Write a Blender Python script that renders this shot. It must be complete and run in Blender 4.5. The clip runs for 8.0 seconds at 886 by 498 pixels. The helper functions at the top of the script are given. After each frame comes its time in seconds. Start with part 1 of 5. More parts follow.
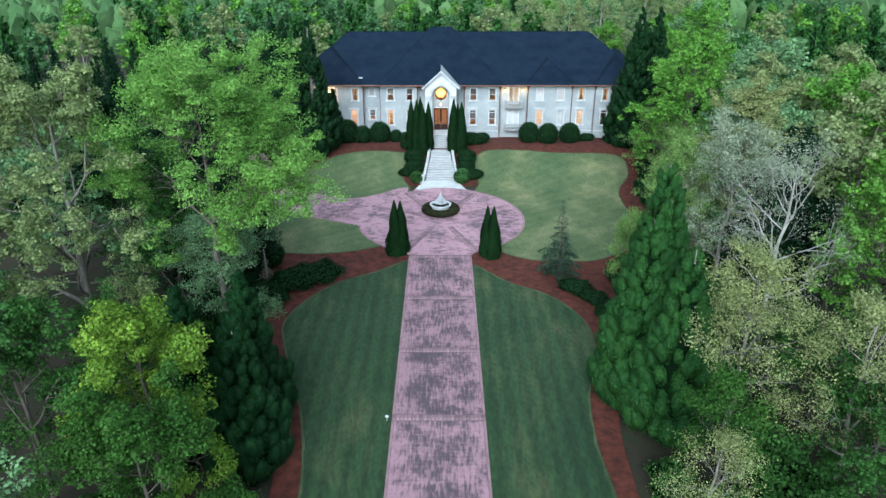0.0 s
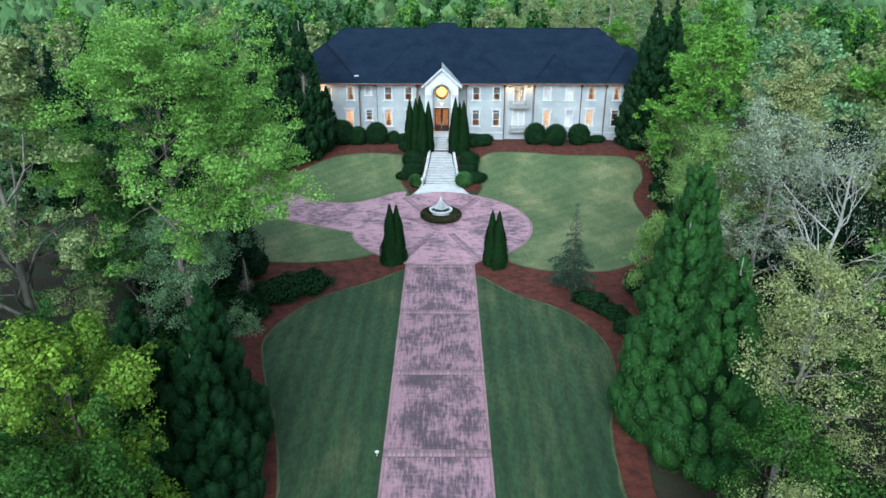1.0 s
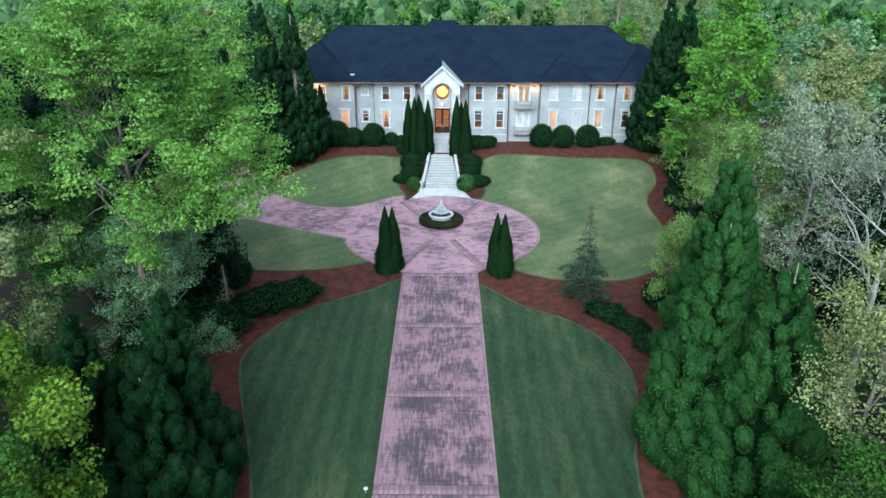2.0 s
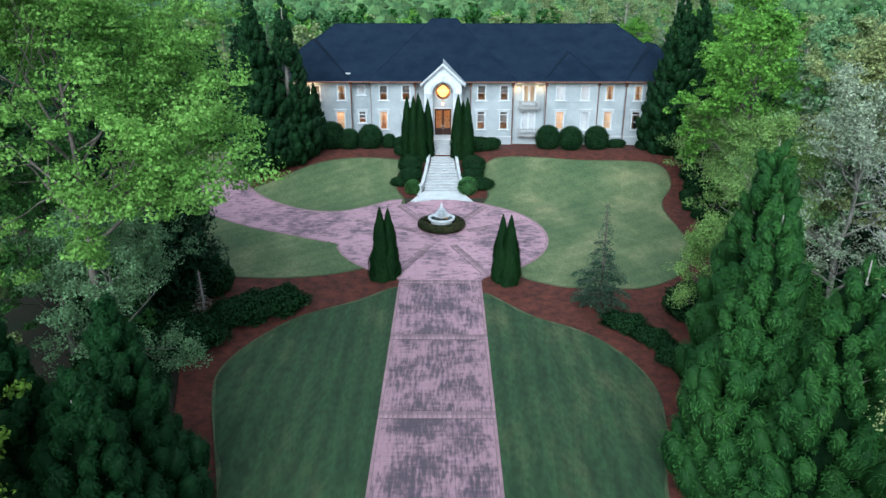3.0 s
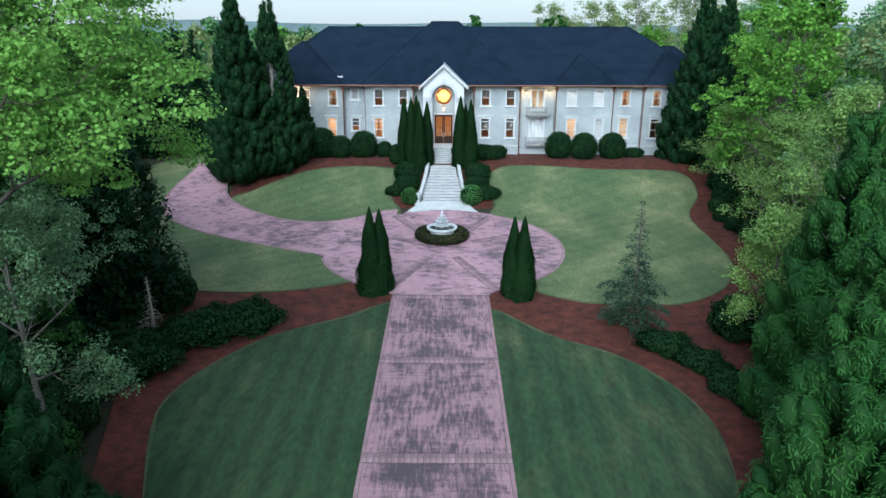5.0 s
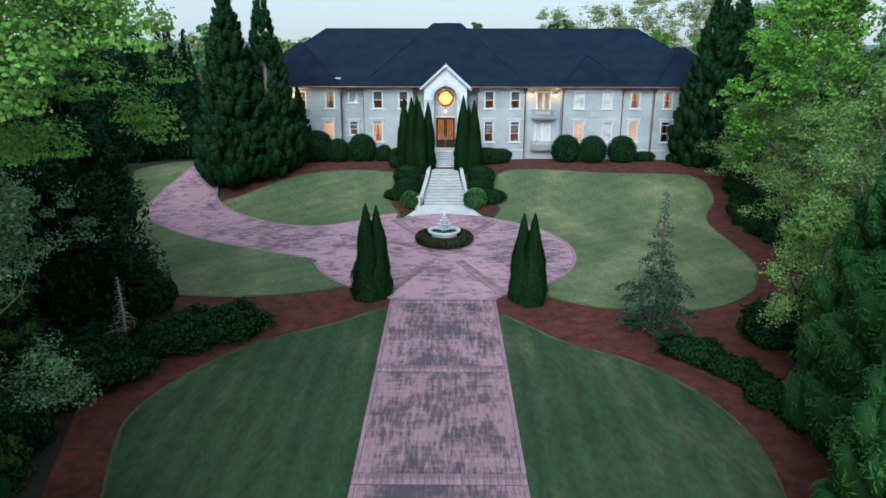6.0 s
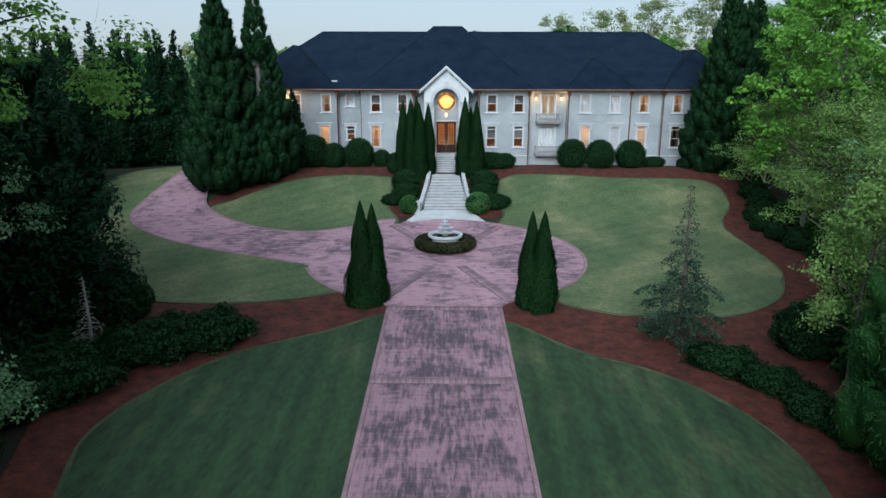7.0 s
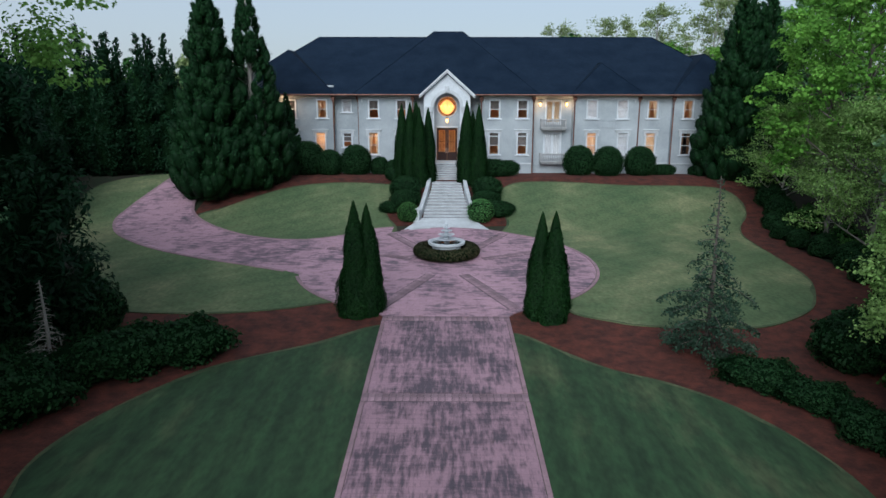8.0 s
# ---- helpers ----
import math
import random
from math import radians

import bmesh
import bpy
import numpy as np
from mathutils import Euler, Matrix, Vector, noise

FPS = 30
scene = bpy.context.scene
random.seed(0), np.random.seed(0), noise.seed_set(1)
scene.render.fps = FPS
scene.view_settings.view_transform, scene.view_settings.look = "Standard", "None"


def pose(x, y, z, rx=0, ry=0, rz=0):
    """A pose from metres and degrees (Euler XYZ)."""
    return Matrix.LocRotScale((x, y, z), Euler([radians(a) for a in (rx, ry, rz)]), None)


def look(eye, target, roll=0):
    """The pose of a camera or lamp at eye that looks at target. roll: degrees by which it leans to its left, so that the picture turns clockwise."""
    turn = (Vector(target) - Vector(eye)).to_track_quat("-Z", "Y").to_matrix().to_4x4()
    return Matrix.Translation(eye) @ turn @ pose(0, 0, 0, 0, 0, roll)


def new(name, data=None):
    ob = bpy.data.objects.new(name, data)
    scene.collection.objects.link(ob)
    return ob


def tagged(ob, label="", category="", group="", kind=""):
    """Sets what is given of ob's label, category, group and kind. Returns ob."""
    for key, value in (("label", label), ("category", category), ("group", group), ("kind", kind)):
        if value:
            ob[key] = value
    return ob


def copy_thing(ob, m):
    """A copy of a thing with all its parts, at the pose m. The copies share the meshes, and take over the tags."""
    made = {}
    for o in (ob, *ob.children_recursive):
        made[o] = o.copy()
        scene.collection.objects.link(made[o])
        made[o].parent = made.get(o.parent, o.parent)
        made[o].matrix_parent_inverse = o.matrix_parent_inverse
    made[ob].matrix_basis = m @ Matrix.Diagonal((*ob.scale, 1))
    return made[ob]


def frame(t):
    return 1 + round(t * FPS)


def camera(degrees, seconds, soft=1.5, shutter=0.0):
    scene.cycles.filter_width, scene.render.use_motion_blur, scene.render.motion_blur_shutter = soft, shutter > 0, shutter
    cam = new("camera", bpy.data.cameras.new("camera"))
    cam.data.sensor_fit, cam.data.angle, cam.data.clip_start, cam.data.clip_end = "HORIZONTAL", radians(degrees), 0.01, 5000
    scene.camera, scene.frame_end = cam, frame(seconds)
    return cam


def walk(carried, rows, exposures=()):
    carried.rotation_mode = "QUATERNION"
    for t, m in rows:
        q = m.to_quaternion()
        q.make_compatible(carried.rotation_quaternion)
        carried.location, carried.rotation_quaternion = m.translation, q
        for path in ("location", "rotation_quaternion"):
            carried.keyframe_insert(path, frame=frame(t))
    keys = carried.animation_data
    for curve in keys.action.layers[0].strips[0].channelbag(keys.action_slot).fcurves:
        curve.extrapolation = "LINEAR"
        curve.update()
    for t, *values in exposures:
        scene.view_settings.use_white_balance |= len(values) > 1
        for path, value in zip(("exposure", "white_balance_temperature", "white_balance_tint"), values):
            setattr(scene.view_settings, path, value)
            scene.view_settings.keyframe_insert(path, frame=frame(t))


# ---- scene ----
cam = camera(66.9, 8.0)
METRES, EYE, TILT, LEAN, TURN = 36.0, 30.0, -24.0, 0.0, 0.0
ROWS = [
    (0.0, 0.0, 0.0, 0.0, 0.0, 0.0, 0.0),
    (0.5, 0.0019, 0.0884, -0.0002, 0.07, 0.38, -0.05),
    (1.0, 0.0036, 0.1785, -0.0025, 0.14, 0.83, -0.1),
    (1.5, 0.0044, 0.2543, -0.0051, 0.17, 1.25, -0.13),
    (3.0, 0.0066, 0.4687, -0.0256, 0.33, 2.96, -0.17),
    (3.5, 0.0068, 0.5278, -0.0342, 0.33, 3.51, -0.19),
    (4.0, 0.0066, 0.5893, -0.0422, 0.29, 4.22, -0.26),
    (4.5, 0.0052, 0.6422, -0.0504, 0.28, 5.01, -0.27),
    (6.0, -0.0005, 0.8009, -0.083, 0.37, 7.5, -0.27),
    (6.5, -0.0023, 0.8482, -0.0907, 0.36, 8.25, -0.28),
    (7.0, -0.0035, 0.8981, -0.0968, 0.36, 9.08, -0.26),
    (7.5, -0.0046, 0.9428, -0.1005, 0.36, 9.85, -0.25),
    (8.0, -0.0058, 0.9923, -0.103, 0.37, 10.72, -0.24),
]
walk(cam, [(t, pose(0, 0, EYE, TILT, LEAN, TURN) @ pose(METRES * x, METRES * y, METRES * z, 90 + pitch, roll, yaw)) for t, x, y, z, yaw, pitch, roll in ROWS],
     exposures=[(0.0, 0.86, 5600, -2), (4.5, 0.75, 5550, -2), (6.5, 0.38, 5650, 0), (8.0, 0.08, 5750, 4)])

# ---- world and light ----
world = bpy.data.worlds.new("dusk_sky")
world.use_nodes = True
scene.world = world
wn = world.node_tree
sky = wn.nodes.new("ShaderNodeTexSky")
sky.sky_type = 'NISHITA'
sky.sun_disc = False
sky.sun_elevation = radians(24)
sky.sun_rotation = radians(200)
sky.air_density, sky.dust_density, sky.ozone_density = 1.0, 1.6, 3.5
haze = wn.nodes.new("ShaderNodeMix")
haze.data_type = 'RGBA'
haze.inputs[0].default_value = 0.65
haze.inputs[7].default_value = (6.35, 6.35, 6.55, 1)
wn.links.new(sky.outputs[0], haze.inputs[6])
wn.links.new(haze.outputs[2], wn.nodes["Background"].inputs[0])
wn.nodes["Background"].inputs[1].default_value = 0.1
sun = new("sun", bpy.data.lights.new("sun", 'SUN'))
sun.data.energy, sun.data.angle, sun.data.color = 2.9, radians(42), (1.0, 0.97, 0.94)
sun.matrix_world = look((-22, -70, 82), (0, 60, 0))


# ---- material kit ----
def material(name, colours, rough=0.8, scale=3.0, stretch=(1, 1, 1), bump=0.2, fine=40.0, metal=0.0, island=0.0, translucent=0.0, coords="Object", spread=(0.35, 0.65), distance=0.02, objvar=0.0, spec=0.4, grain=0.28, detail=3):
    """Noise at two scales over two or three colours, with a fine bump."""
    m = bpy.data.materials.new(name)
    m.use_nodes = True
    nt = m.node_tree
    nodes, link = nt.nodes, nt.links.new
    b = nodes["Principled BSDF"]
    tc = nodes.new("ShaderNodeTexCoord")
    mp = nodes.new("ShaderNodeMapping")
    mp.inputs["Scale"].default_value = stretch
    link(tc.outputs[coords], mp.inputs[0])
    n1 = nodes.new("ShaderNodeTexNoise")
    n1.inputs["Scale"].default_value, n1.inputs["Detail"].default_value, n1.inputs["Roughness"].default_value = scale, 6, 0.65
    link(mp.outputs[0], n1.inputs[0])
    ramp = nodes.new("ShaderNodeValToRGB")
    ramp.color_ramp.elements[0].position, ramp.color_ramp.elements[1].position = spread
    ramp.color_ramp.elements[0].color = (*colours[0], 1)
    ramp.color_ramp.elements[1].color = (*colours[-1], 1)
    if len(colours) == 3:
        e = ramp.color_ramp.elements.new(0.5 * sum(spread))
        e.color = (*colours[1], 1)
    link(n1.outputs[0], ramp.inputs[0])
    n2 = nodes.new("ShaderNodeTexNoise")
    n2.inputs["Scale"].default_value, n2.inputs["Detail"].default_value = fine, detail
    link(mp.outputs[0], n2.inputs[0])
    hsv = nodes.new("ShaderNodeHueSaturation")
    link(ramp.outputs[0], hsv.inputs["Color"])
    val = nodes.new("ShaderNodeMapRange")
    val.inputs["To Min"].default_value, val.inputs["To Max"].default_value = 1 - grain, 1 + grain
    link(n2.outputs[0], val.inputs[0])
    out = val.outputs[0]
    for amount, node, socket in ((island, "ShaderNodeNewGeometry", "Random Per Island"), (objvar, "ShaderNodeObjectInfo", "Random")):
        if amount:
            g_ = nodes.new(node)
            r = nodes.new("ShaderNodeMapRange")
            r.inputs["To Min"].default_value, r.inputs["To Max"].default_value = 1 - amount, 1 + amount
            link(g_.outputs[socket], r.inputs[0])
            mul = nodes.new("ShaderNodeMath")
            mul.operation = 'MULTIPLY'
            link(out, mul.inputs[0])
            link(r.outputs[0], mul.inputs[1])
            out = mul.outputs[0]
    link(out, hsv.inputs["Value"])
    link(hsv.outputs[0], b.inputs["Base Color"])
    b.inputs["Roughness"].default_value, b.inputs["Metallic"].default_value, b.inputs["Specular IOR Level"].default_value = rough, metal, spec
    if bump:
        bp = nodes.new("ShaderNodeBump")
        bp.inputs["Strength"].default_value, bp.inputs["Distance"].default_value = bump, distance
        link(n2.outputs[0], bp.inputs["Height"])
        link(bp.outputs[0], b.inputs["Normal"])
    if translucent:
        tr = nodes.new("ShaderNodeBsdfTranslucent")
        link(hsv.outputs[0], tr.inputs[0])
        mix = nodes.new("ShaderNodeMixShader")
        mix.inputs[0].default_value = translucent
        link(b.outputs[0], mix.inputs[1])
        link(tr.outputs[0], mix.inputs[2])
        link(mix.outputs[0], nodes["Material Output"].inputs[0])
    return m


def leaf_mat(name, dark, light, island=0.45):
    return material(name, (dark, light), rough=0.6, scale=0.35, bump=0, fine=1.2, island=island, translucent=0.42, spread=(0.3, 0.7), spec=0.15)


def glow(name, colour, strength):
    m = bpy.data.materials.new(name)
    m.use_nodes = True
    b = m.node_tree.nodes["Principled BSDF"]
    b.inputs["Base Color"].default_value = (*colour, 1)
    b.inputs["Emission Color"].default_value = (*colour, 1)
    b.inputs["Emission Strength"].default_value = strength
    return m




def turf(name, colours, turn, period, strength, **kw):
    """Mown grass: patches and grain, with soft stripes left by the mower."""
    m = material(name, colours, rough=0.9, bump=0.6, detail=9, **kw)
    nt = m.node_tree
    tc = next(n for n in nt.nodes if n.type == 'TEX_COORD')
    hsv = next(n for n in nt.nodes if n.type == 'HUE_SAT')
    mp = nt.nodes.new("ShaderNodeMapping")
    mp.inputs["Rotation"].default_value = (0, 0, radians(turn))
    wave = nt.nodes.new("ShaderNodeTexWave")
    for key, value in (("Scale", 0.314 / period), ("Distortion", 3.5), ("Detail", 3.0), ("Detail Scale", 0.12), ("Detail Roughness", 0.6)):
        wave.inputs[key].default_value = value
    nt.links.new(tc.outputs["Object"], mp.inputs[0])
    nt.links.new(mp.outputs[0], wave.inputs[0])
    rng_ = nt.nodes.new("ShaderNodeMapRange")
    rng_.inputs["To Min"].default_value, rng_.inputs["To Max"].default_value = 1 - strength, 1 + strength
    nt.links.new(wave.outputs[1], rng_.inputs[0])
    mul = nt.nodes.new("ShaderNodeMath")
    mul.operation = 'MULTIPLY'
    nt.links.new(hsv.inputs["Value"].links[0].from_socket, mul.inputs[0])
    nt.links.new(rng_.outputs[0], mul.inputs[1])
    nt.links.new(mul.outputs[0], hsv.inputs["Value"])
    return m


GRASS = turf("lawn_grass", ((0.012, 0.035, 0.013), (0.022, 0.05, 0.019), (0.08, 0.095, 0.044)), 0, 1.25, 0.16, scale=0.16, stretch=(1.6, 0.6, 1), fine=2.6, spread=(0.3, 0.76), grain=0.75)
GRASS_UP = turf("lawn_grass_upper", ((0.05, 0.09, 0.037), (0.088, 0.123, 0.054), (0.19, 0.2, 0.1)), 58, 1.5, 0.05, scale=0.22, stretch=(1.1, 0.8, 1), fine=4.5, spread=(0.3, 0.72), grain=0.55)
GRASS_RIM = material("pale_lawn_rim", ((0.026, 0.052, 0.021), (0.085, 0.1, 0.048)), rough=0.9, scale=0.5, bump=0.6, fine=6.0, grain=0.5, detail=6)
MULCH = material("red_bark_mulch", ((0.034, 0.009, 0.006), (0.10, 0.025, 0.015)), rough=0.95, scale=1.5, bump=0.8, fine=14.0)
LITTER = material("woodland_floor", ((0.012, 0.013, 0.008), (0.026, 0.022, 0.013), (0.012, 0.026, 0.009)), rough=0.95, scale=0.25, bump=0.8, fine=5.0)


def paving(name, lengthwise, across, patch, cut, tone=1.0, edges=0.0):
    """Pink stained concrete: dark worn areas broken up by brushed streaks both ways, over a stamped brick pattern."""
    m = material(name, [[tone * c for c in col] for col in ((0.082, 0.062, 0.08), (0.18, 0.117, 0.145), (0.335, 0.205, 0.25))], rough=0.65, scale=patch, bump=0.25, fine=9.0, spread=cut, objvar=0.08, grain=0.2)
    nt = m.node_tree
    ramp = next(n for n in nt.nodes if n.type == 'VALTORGB')
    ramp.color_ramp.elements[1].position = cut[0] + 0.45 * (cut[1] - cut[0])
    big = ramp.inputs[0].links[0].from_node
    big.inputs["Detail"].default_value = 3
    tc = next(n for n in nt.nodes if n.type == 'TEX_COORD')
    total = nt.nodes.new("ShaderNodeMath")
    total.operation = 'MULTIPLY'
    total.inputs[1].default_value = 0.38
    nt.links.new(big.outputs[0], total.inputs[0])
    for stretch, share in ((lengthwise, 0.44), (across, 0.18)):
        mp = nt.nodes.new("ShaderNodeMapping")
        mp.inputs["Scale"].default_value = stretch
        mp.inputs["Rotation"].default_value = (0, 0, 0.13 if stretch is across else -0.04)
        streak = nt.nodes.new("ShaderNodeTexNoise")
        streak.inputs["Scale"].default_value, streak.inputs["Detail"].default_value, streak.inputs["Roughness"].default_value = 1.0, 6, 0.68
        nt.links.new(tc.outputs["Object"], mp.inputs[0])
        nt.links.new(mp.outputs[0], streak.inputs[0])
        add = nt.nodes.new("ShaderNodeMath")
        add.operation = 'MULTIPLY_ADD'
        add.inputs[1].default_value = share
        nt.links.new(streak.outputs[0], add.inputs[0])
        nt.links.new(total.outputs[0], add.inputs[2])
        total = add
    if edges:
        # less traffic, so less wear, along both edges of the drive
        sep = nt.nodes.new("ShaderNodeSeparateXYZ")
        nt.links.new(tc.outputs["Object"], sep.inputs[0])
        off = nt.nodes.new("ShaderNodeMath")
        off.operation = 'ADD'
        off.inputs[1].default_value = 0.3
        nt.links.new(sep.outputs[0], off.inputs[0])
        dist = nt.nodes.new("ShaderNodeMath")
        dist.operation = 'ABSOLUTE'
        nt.links.new(off.outputs[0], dist.inputs[0])
        side = nt.nodes.new("ShaderNodeMapRange")
        side.inputs["From Min"].default_value, side.inputs["From Max"].default_value, side.inputs["To Max"].default_value = 2.1, 3.3, edges
        nt.links.new(dist.outputs[0], side.inputs[0])
        add = nt.nodes.new("ShaderNodeMath")
        add.operation = 'ADD'
        nt.links.new(total.outputs[0], add.inputs[0])
        nt.links.new(side.outputs[0], add.inputs[1])
        total = add
    nt.links.new(total.outputs[0], ramp.inputs[0])
    brick = nt.nodes.new("ShaderNodeTexBrick")
    for key, value in (("Scale", 1.0), ("Mortar Size", 0.012), ("Brick Width", 0.7), ("Row Height", 0.35)):
        brick.inputs[key].default_value = value
    brick.inputs["Color1"].default_value, brick.inputs["Color2"].default_value, brick.inputs["Mortar"].default_value = (1, 1, 1, 1), (0.86, 0.86, 0.88, 1), (0.66, 0.64, 0.64, 1)
    nt.links.new(tc.outputs["Object"], brick.inputs[0])
    hsv = next(n for n in nt.nodes if n.type == 'HUE_SAT')
    tint = nt.nodes.new("ShaderNodeMix")
    tint.data_type, tint.blend_type = 'RGBA', 'MULTIPLY'
    tint.inputs[0].default_value = 0.7
    nt.links.new(hsv.outputs[0], tint.inputs[6])
    nt.links.new(brick.outputs[0], tint.inputs[7])
    nt.links.new(tint.outputs[2], nt.nodes["Principled BSDF"].inputs["Base Color"])
    return m


PAVE = paving("pink_stained_concrete", (5.6, 0.85, 1), (1.1, 4.2, 1), 0.42, (0.45, 0.565), 1.0, 0.07)
PAVE_C = paving("pink_stained_concrete_court", (1.1, 2.6, 1), (2.4, 1.0, 1), 0.34, (0.41, 0.53), 1.28)
BAND = material("pink_concrete_border", ((0.2, 0.13, 0.15), (0.32, 0.2, 0.235)), rough=0.7, scale=0.8, bump=0.25, fine=12.0)
BRICK = material("stamped_pink_brick", ((0.15, 0.1, 0.12), (0.31, 0.2, 0.235)), rough=0.7, scale=1.4, bump=0.25, fine=12.0, objvar=0.25)
DARKBAND = material("dark_stamped_band", ((0.07, 0.055, 0.068), (0.13, 0.09, 0.11)), rough=0.75, scale=1.2, bump=0.3, fine=10.0)
STONE = material("pale_limestone", ((0.40, 0.42, 0.44), (0.55, 0.575, 0.60)), rough=0.75, scale=0.9, bump=0.15, fine=15.0)
STUCCO = material("grey_stucco", ((0.24, 0.27, 0.29), (0.325, 0.355, 0.38), (0.40, 0.43, 0.455)), rough=0.85, scale=0.28, bump=0.15, fine=12.0, spread=(0.3, 0.7))
TRIM = material("white_painted_trim", ((0.49, 0.52, 0.56), (0.61, 0.64, 0.67)), rough=0.55, scale=0.8, bump=0.05)
ROOF = material("dark_slate_shingle", ((0.006, 0.0125, 0.025), (0.0105, 0.0195, 0.036)), rough=0.85, scale=0.5, bump=0.3, fine=7.0, objvar=0.1, spec=0.06)
COPPER = material("weathered_copper", ((0.09, 0.04, 0.03), (0.2, 0.10, 0.075)), rough=0.5, scale=2.0, metal=0.4, bump=0.1)
WOOD = material("dark_mahogany", ((0.014, 0.005, 0.004), (0.034, 0.011, 0.007)), rough=0.4, scale=2.0, stretch=(6, 6, 1), bump=0.1)
BARK = material("grey_bark", ((0.05, 0.043, 0.036), (0.13, 0.115, 0.10)), rough=0.9, scale=3.0, stretch=(1, 1, 0.3), bump=0.6, fine=20.0)
BARK_PALE = material("pale_bark", ((0.16, 0.15, 0.135), (0.33, 0.31, 0.28)), rough=0.9, scale=3.0, stretch=(1, 1, 0.3), bump=0.5, fine=20.0)
BARK_MID = material("lichened_grey_bark", ((0.09, 0.085, 0.075), (0.21, 0.2, 0.18)), rough=0.9, scale=3.0, stretch=(1, 1, 0.3), bump=0.5, fine=20.0)
BARK_BARE = material("silver_grey_bark", ((0.24, 0.24, 0.23), (0.42, 0.42, 0.4)), rough=0.9, scale=3.0, stretch=(1, 1, 0.3), bump=0.4, fine=20.0)
L_MAPLE = leaf_mat("fresh_green_leaves", (0.11, 0.245, 0.045), (0.265, 0.475, 0.11), 0.38)
L_BRIGHT = leaf_mat("bright_green_leaves", (0.085, 0.225, 0.032), (0.215, 0.425, 0.075))
L_YELLOW = leaf_mat("yellow_green_leaves", (0.092, 0.2, 0.024), (0.26, 0.40, 0.056), 0.5)
L_TAN = leaf_mat("tan_young_leaves", (0.155, 0.23, 0.085), (0.33, 0.40, 0.18))
L_PALE = leaf_mat("pale_blossom_leaves", (0.19, 0.24, 0.09), (0.38, 0.43, 0.19))
L_WHITE = leaf_mat("whitish_blossom", (0.21, 0.28, 0.18), (0.40, 0.46, 0.34))
L_SAGE = leaf_mat("sage_green_leaves", (0.11, 0.24, 0.10), (0.26, 0.42, 0.21))
# dimmer copy of the sage leaves, with this tree's shade put into the colour
L_SAGED = leaf_mat("shaded_grey_sage_leaves", (0.095, 0.19, 0.09), (0.22, 0.35, 0.185))
L_CONIF = material("conifer_needles", ((0.02, 0.078, 0.02), (0.056, 0.155, 0.032)), rough=0.6, scale=0.35, bump=0, fine=1.2, island=0.16, translucent=0.25, spread=(0.3, 0.7), spec=0.15)
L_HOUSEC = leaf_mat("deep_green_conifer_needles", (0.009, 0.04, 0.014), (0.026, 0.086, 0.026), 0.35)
# darker copy of the needle colour, painting in the shade inside the plumes
L_HOUSECB = leaf_mat("deep_green_plume_shade", (0.006, 0.025, 0.009), (0.012, 0.042, 0.013), 0.25)
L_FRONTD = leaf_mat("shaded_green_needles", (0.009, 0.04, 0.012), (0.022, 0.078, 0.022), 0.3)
# the next two are also darkened needle colours that stand for inner shade
L_CONIFB = leaf_mat("conifer_plume_shade", (0.014, 0.055, 0.015), (0.034, 0.10, 0.024), 0.2)
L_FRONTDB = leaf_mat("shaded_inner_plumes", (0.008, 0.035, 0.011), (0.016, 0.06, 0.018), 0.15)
L_DARKC = leaf_mat("dark_conifer_needles", (0.006, 0.028, 0.012), (0.017, 0.056, 0.022))
L_CYP = leaf_mat("cypress_needles", (0.005, 0.025, 0.006), (0.015, 0.055, 0.011), 0.3)
L_BOX = leaf_mat("boxwood_leaves", (0.010, 0.037, 0.013), (0.028, 0.078, 0.026))
L_LUSH = leaf_mat("lush_green_leaves", (0.03, 0.095, 0.017), (0.085, 0.19, 0.035))
L_WOODS = leaf_mat("spring_woods_leaves", (0.055, 0.15, 0.06), (0.14, 0.28, 0.11))
L_DEEP = leaf_mat("mid_green_leaves", (0.031, 0.10, 0.022), (0.085, 0.20, 0.046))
L_BOXMID = leaf_mat("mid_boxwood_leaves", (0.048, 0.135, 0.038), (0.095, 0.215, 0.06))
L_BOXLIGHT = leaf_mat("light_boxwood_leaves", (0.08, 0.22, 0.07), (0.16, 0.34, 0.11))
L_BRUSH = leaf_mat("brushy_olive_leaves", (0.135, 0.255, 0.065), (0.30, 0.45, 0.145))
# near-black core colour paints in the shade deep inside the foliage
CORE = material("painted_foliage_shade", ((0.003, 0.01, 0.004), (0.007, 0.018, 0.007)), rough=1.0, bump=0, spec=0.0)


# ---- building kit ----
from mathutils.geometry import delaunay_2d_cdt


def smooth(a, b, x):
    u = min(1.0, max(0.0, (x - a) / (b - a)))
    return u * u * (3 - 2 * u)


def ground_z(x, y):
    """The height of the ground: a gentle rise to the forecourt, a bank up to the house, then lower woods."""
    z = 0.03 * (min(max(y, -60), 103) - 50) + 2.6 * smooth(82, 97, y)
    z -= 0.5 * smooth(96.5, 101, y)
    return z - 7.0 * smooth(130, 260, y)


def root(name, at=(0, 0, 0), label="", category="", group="", kind="", turn=0.0):
    ob = new(name)
    ob.empty_display_size = 0.3
    ob.matrix_world = pose(*at, 0, 0, turn)
    return tagged(ob, label, category, group, kind)


def finish(ob, parent, label=""):
    if parent is not None:
        ob.parent = parent
    return tagged(ob, label)


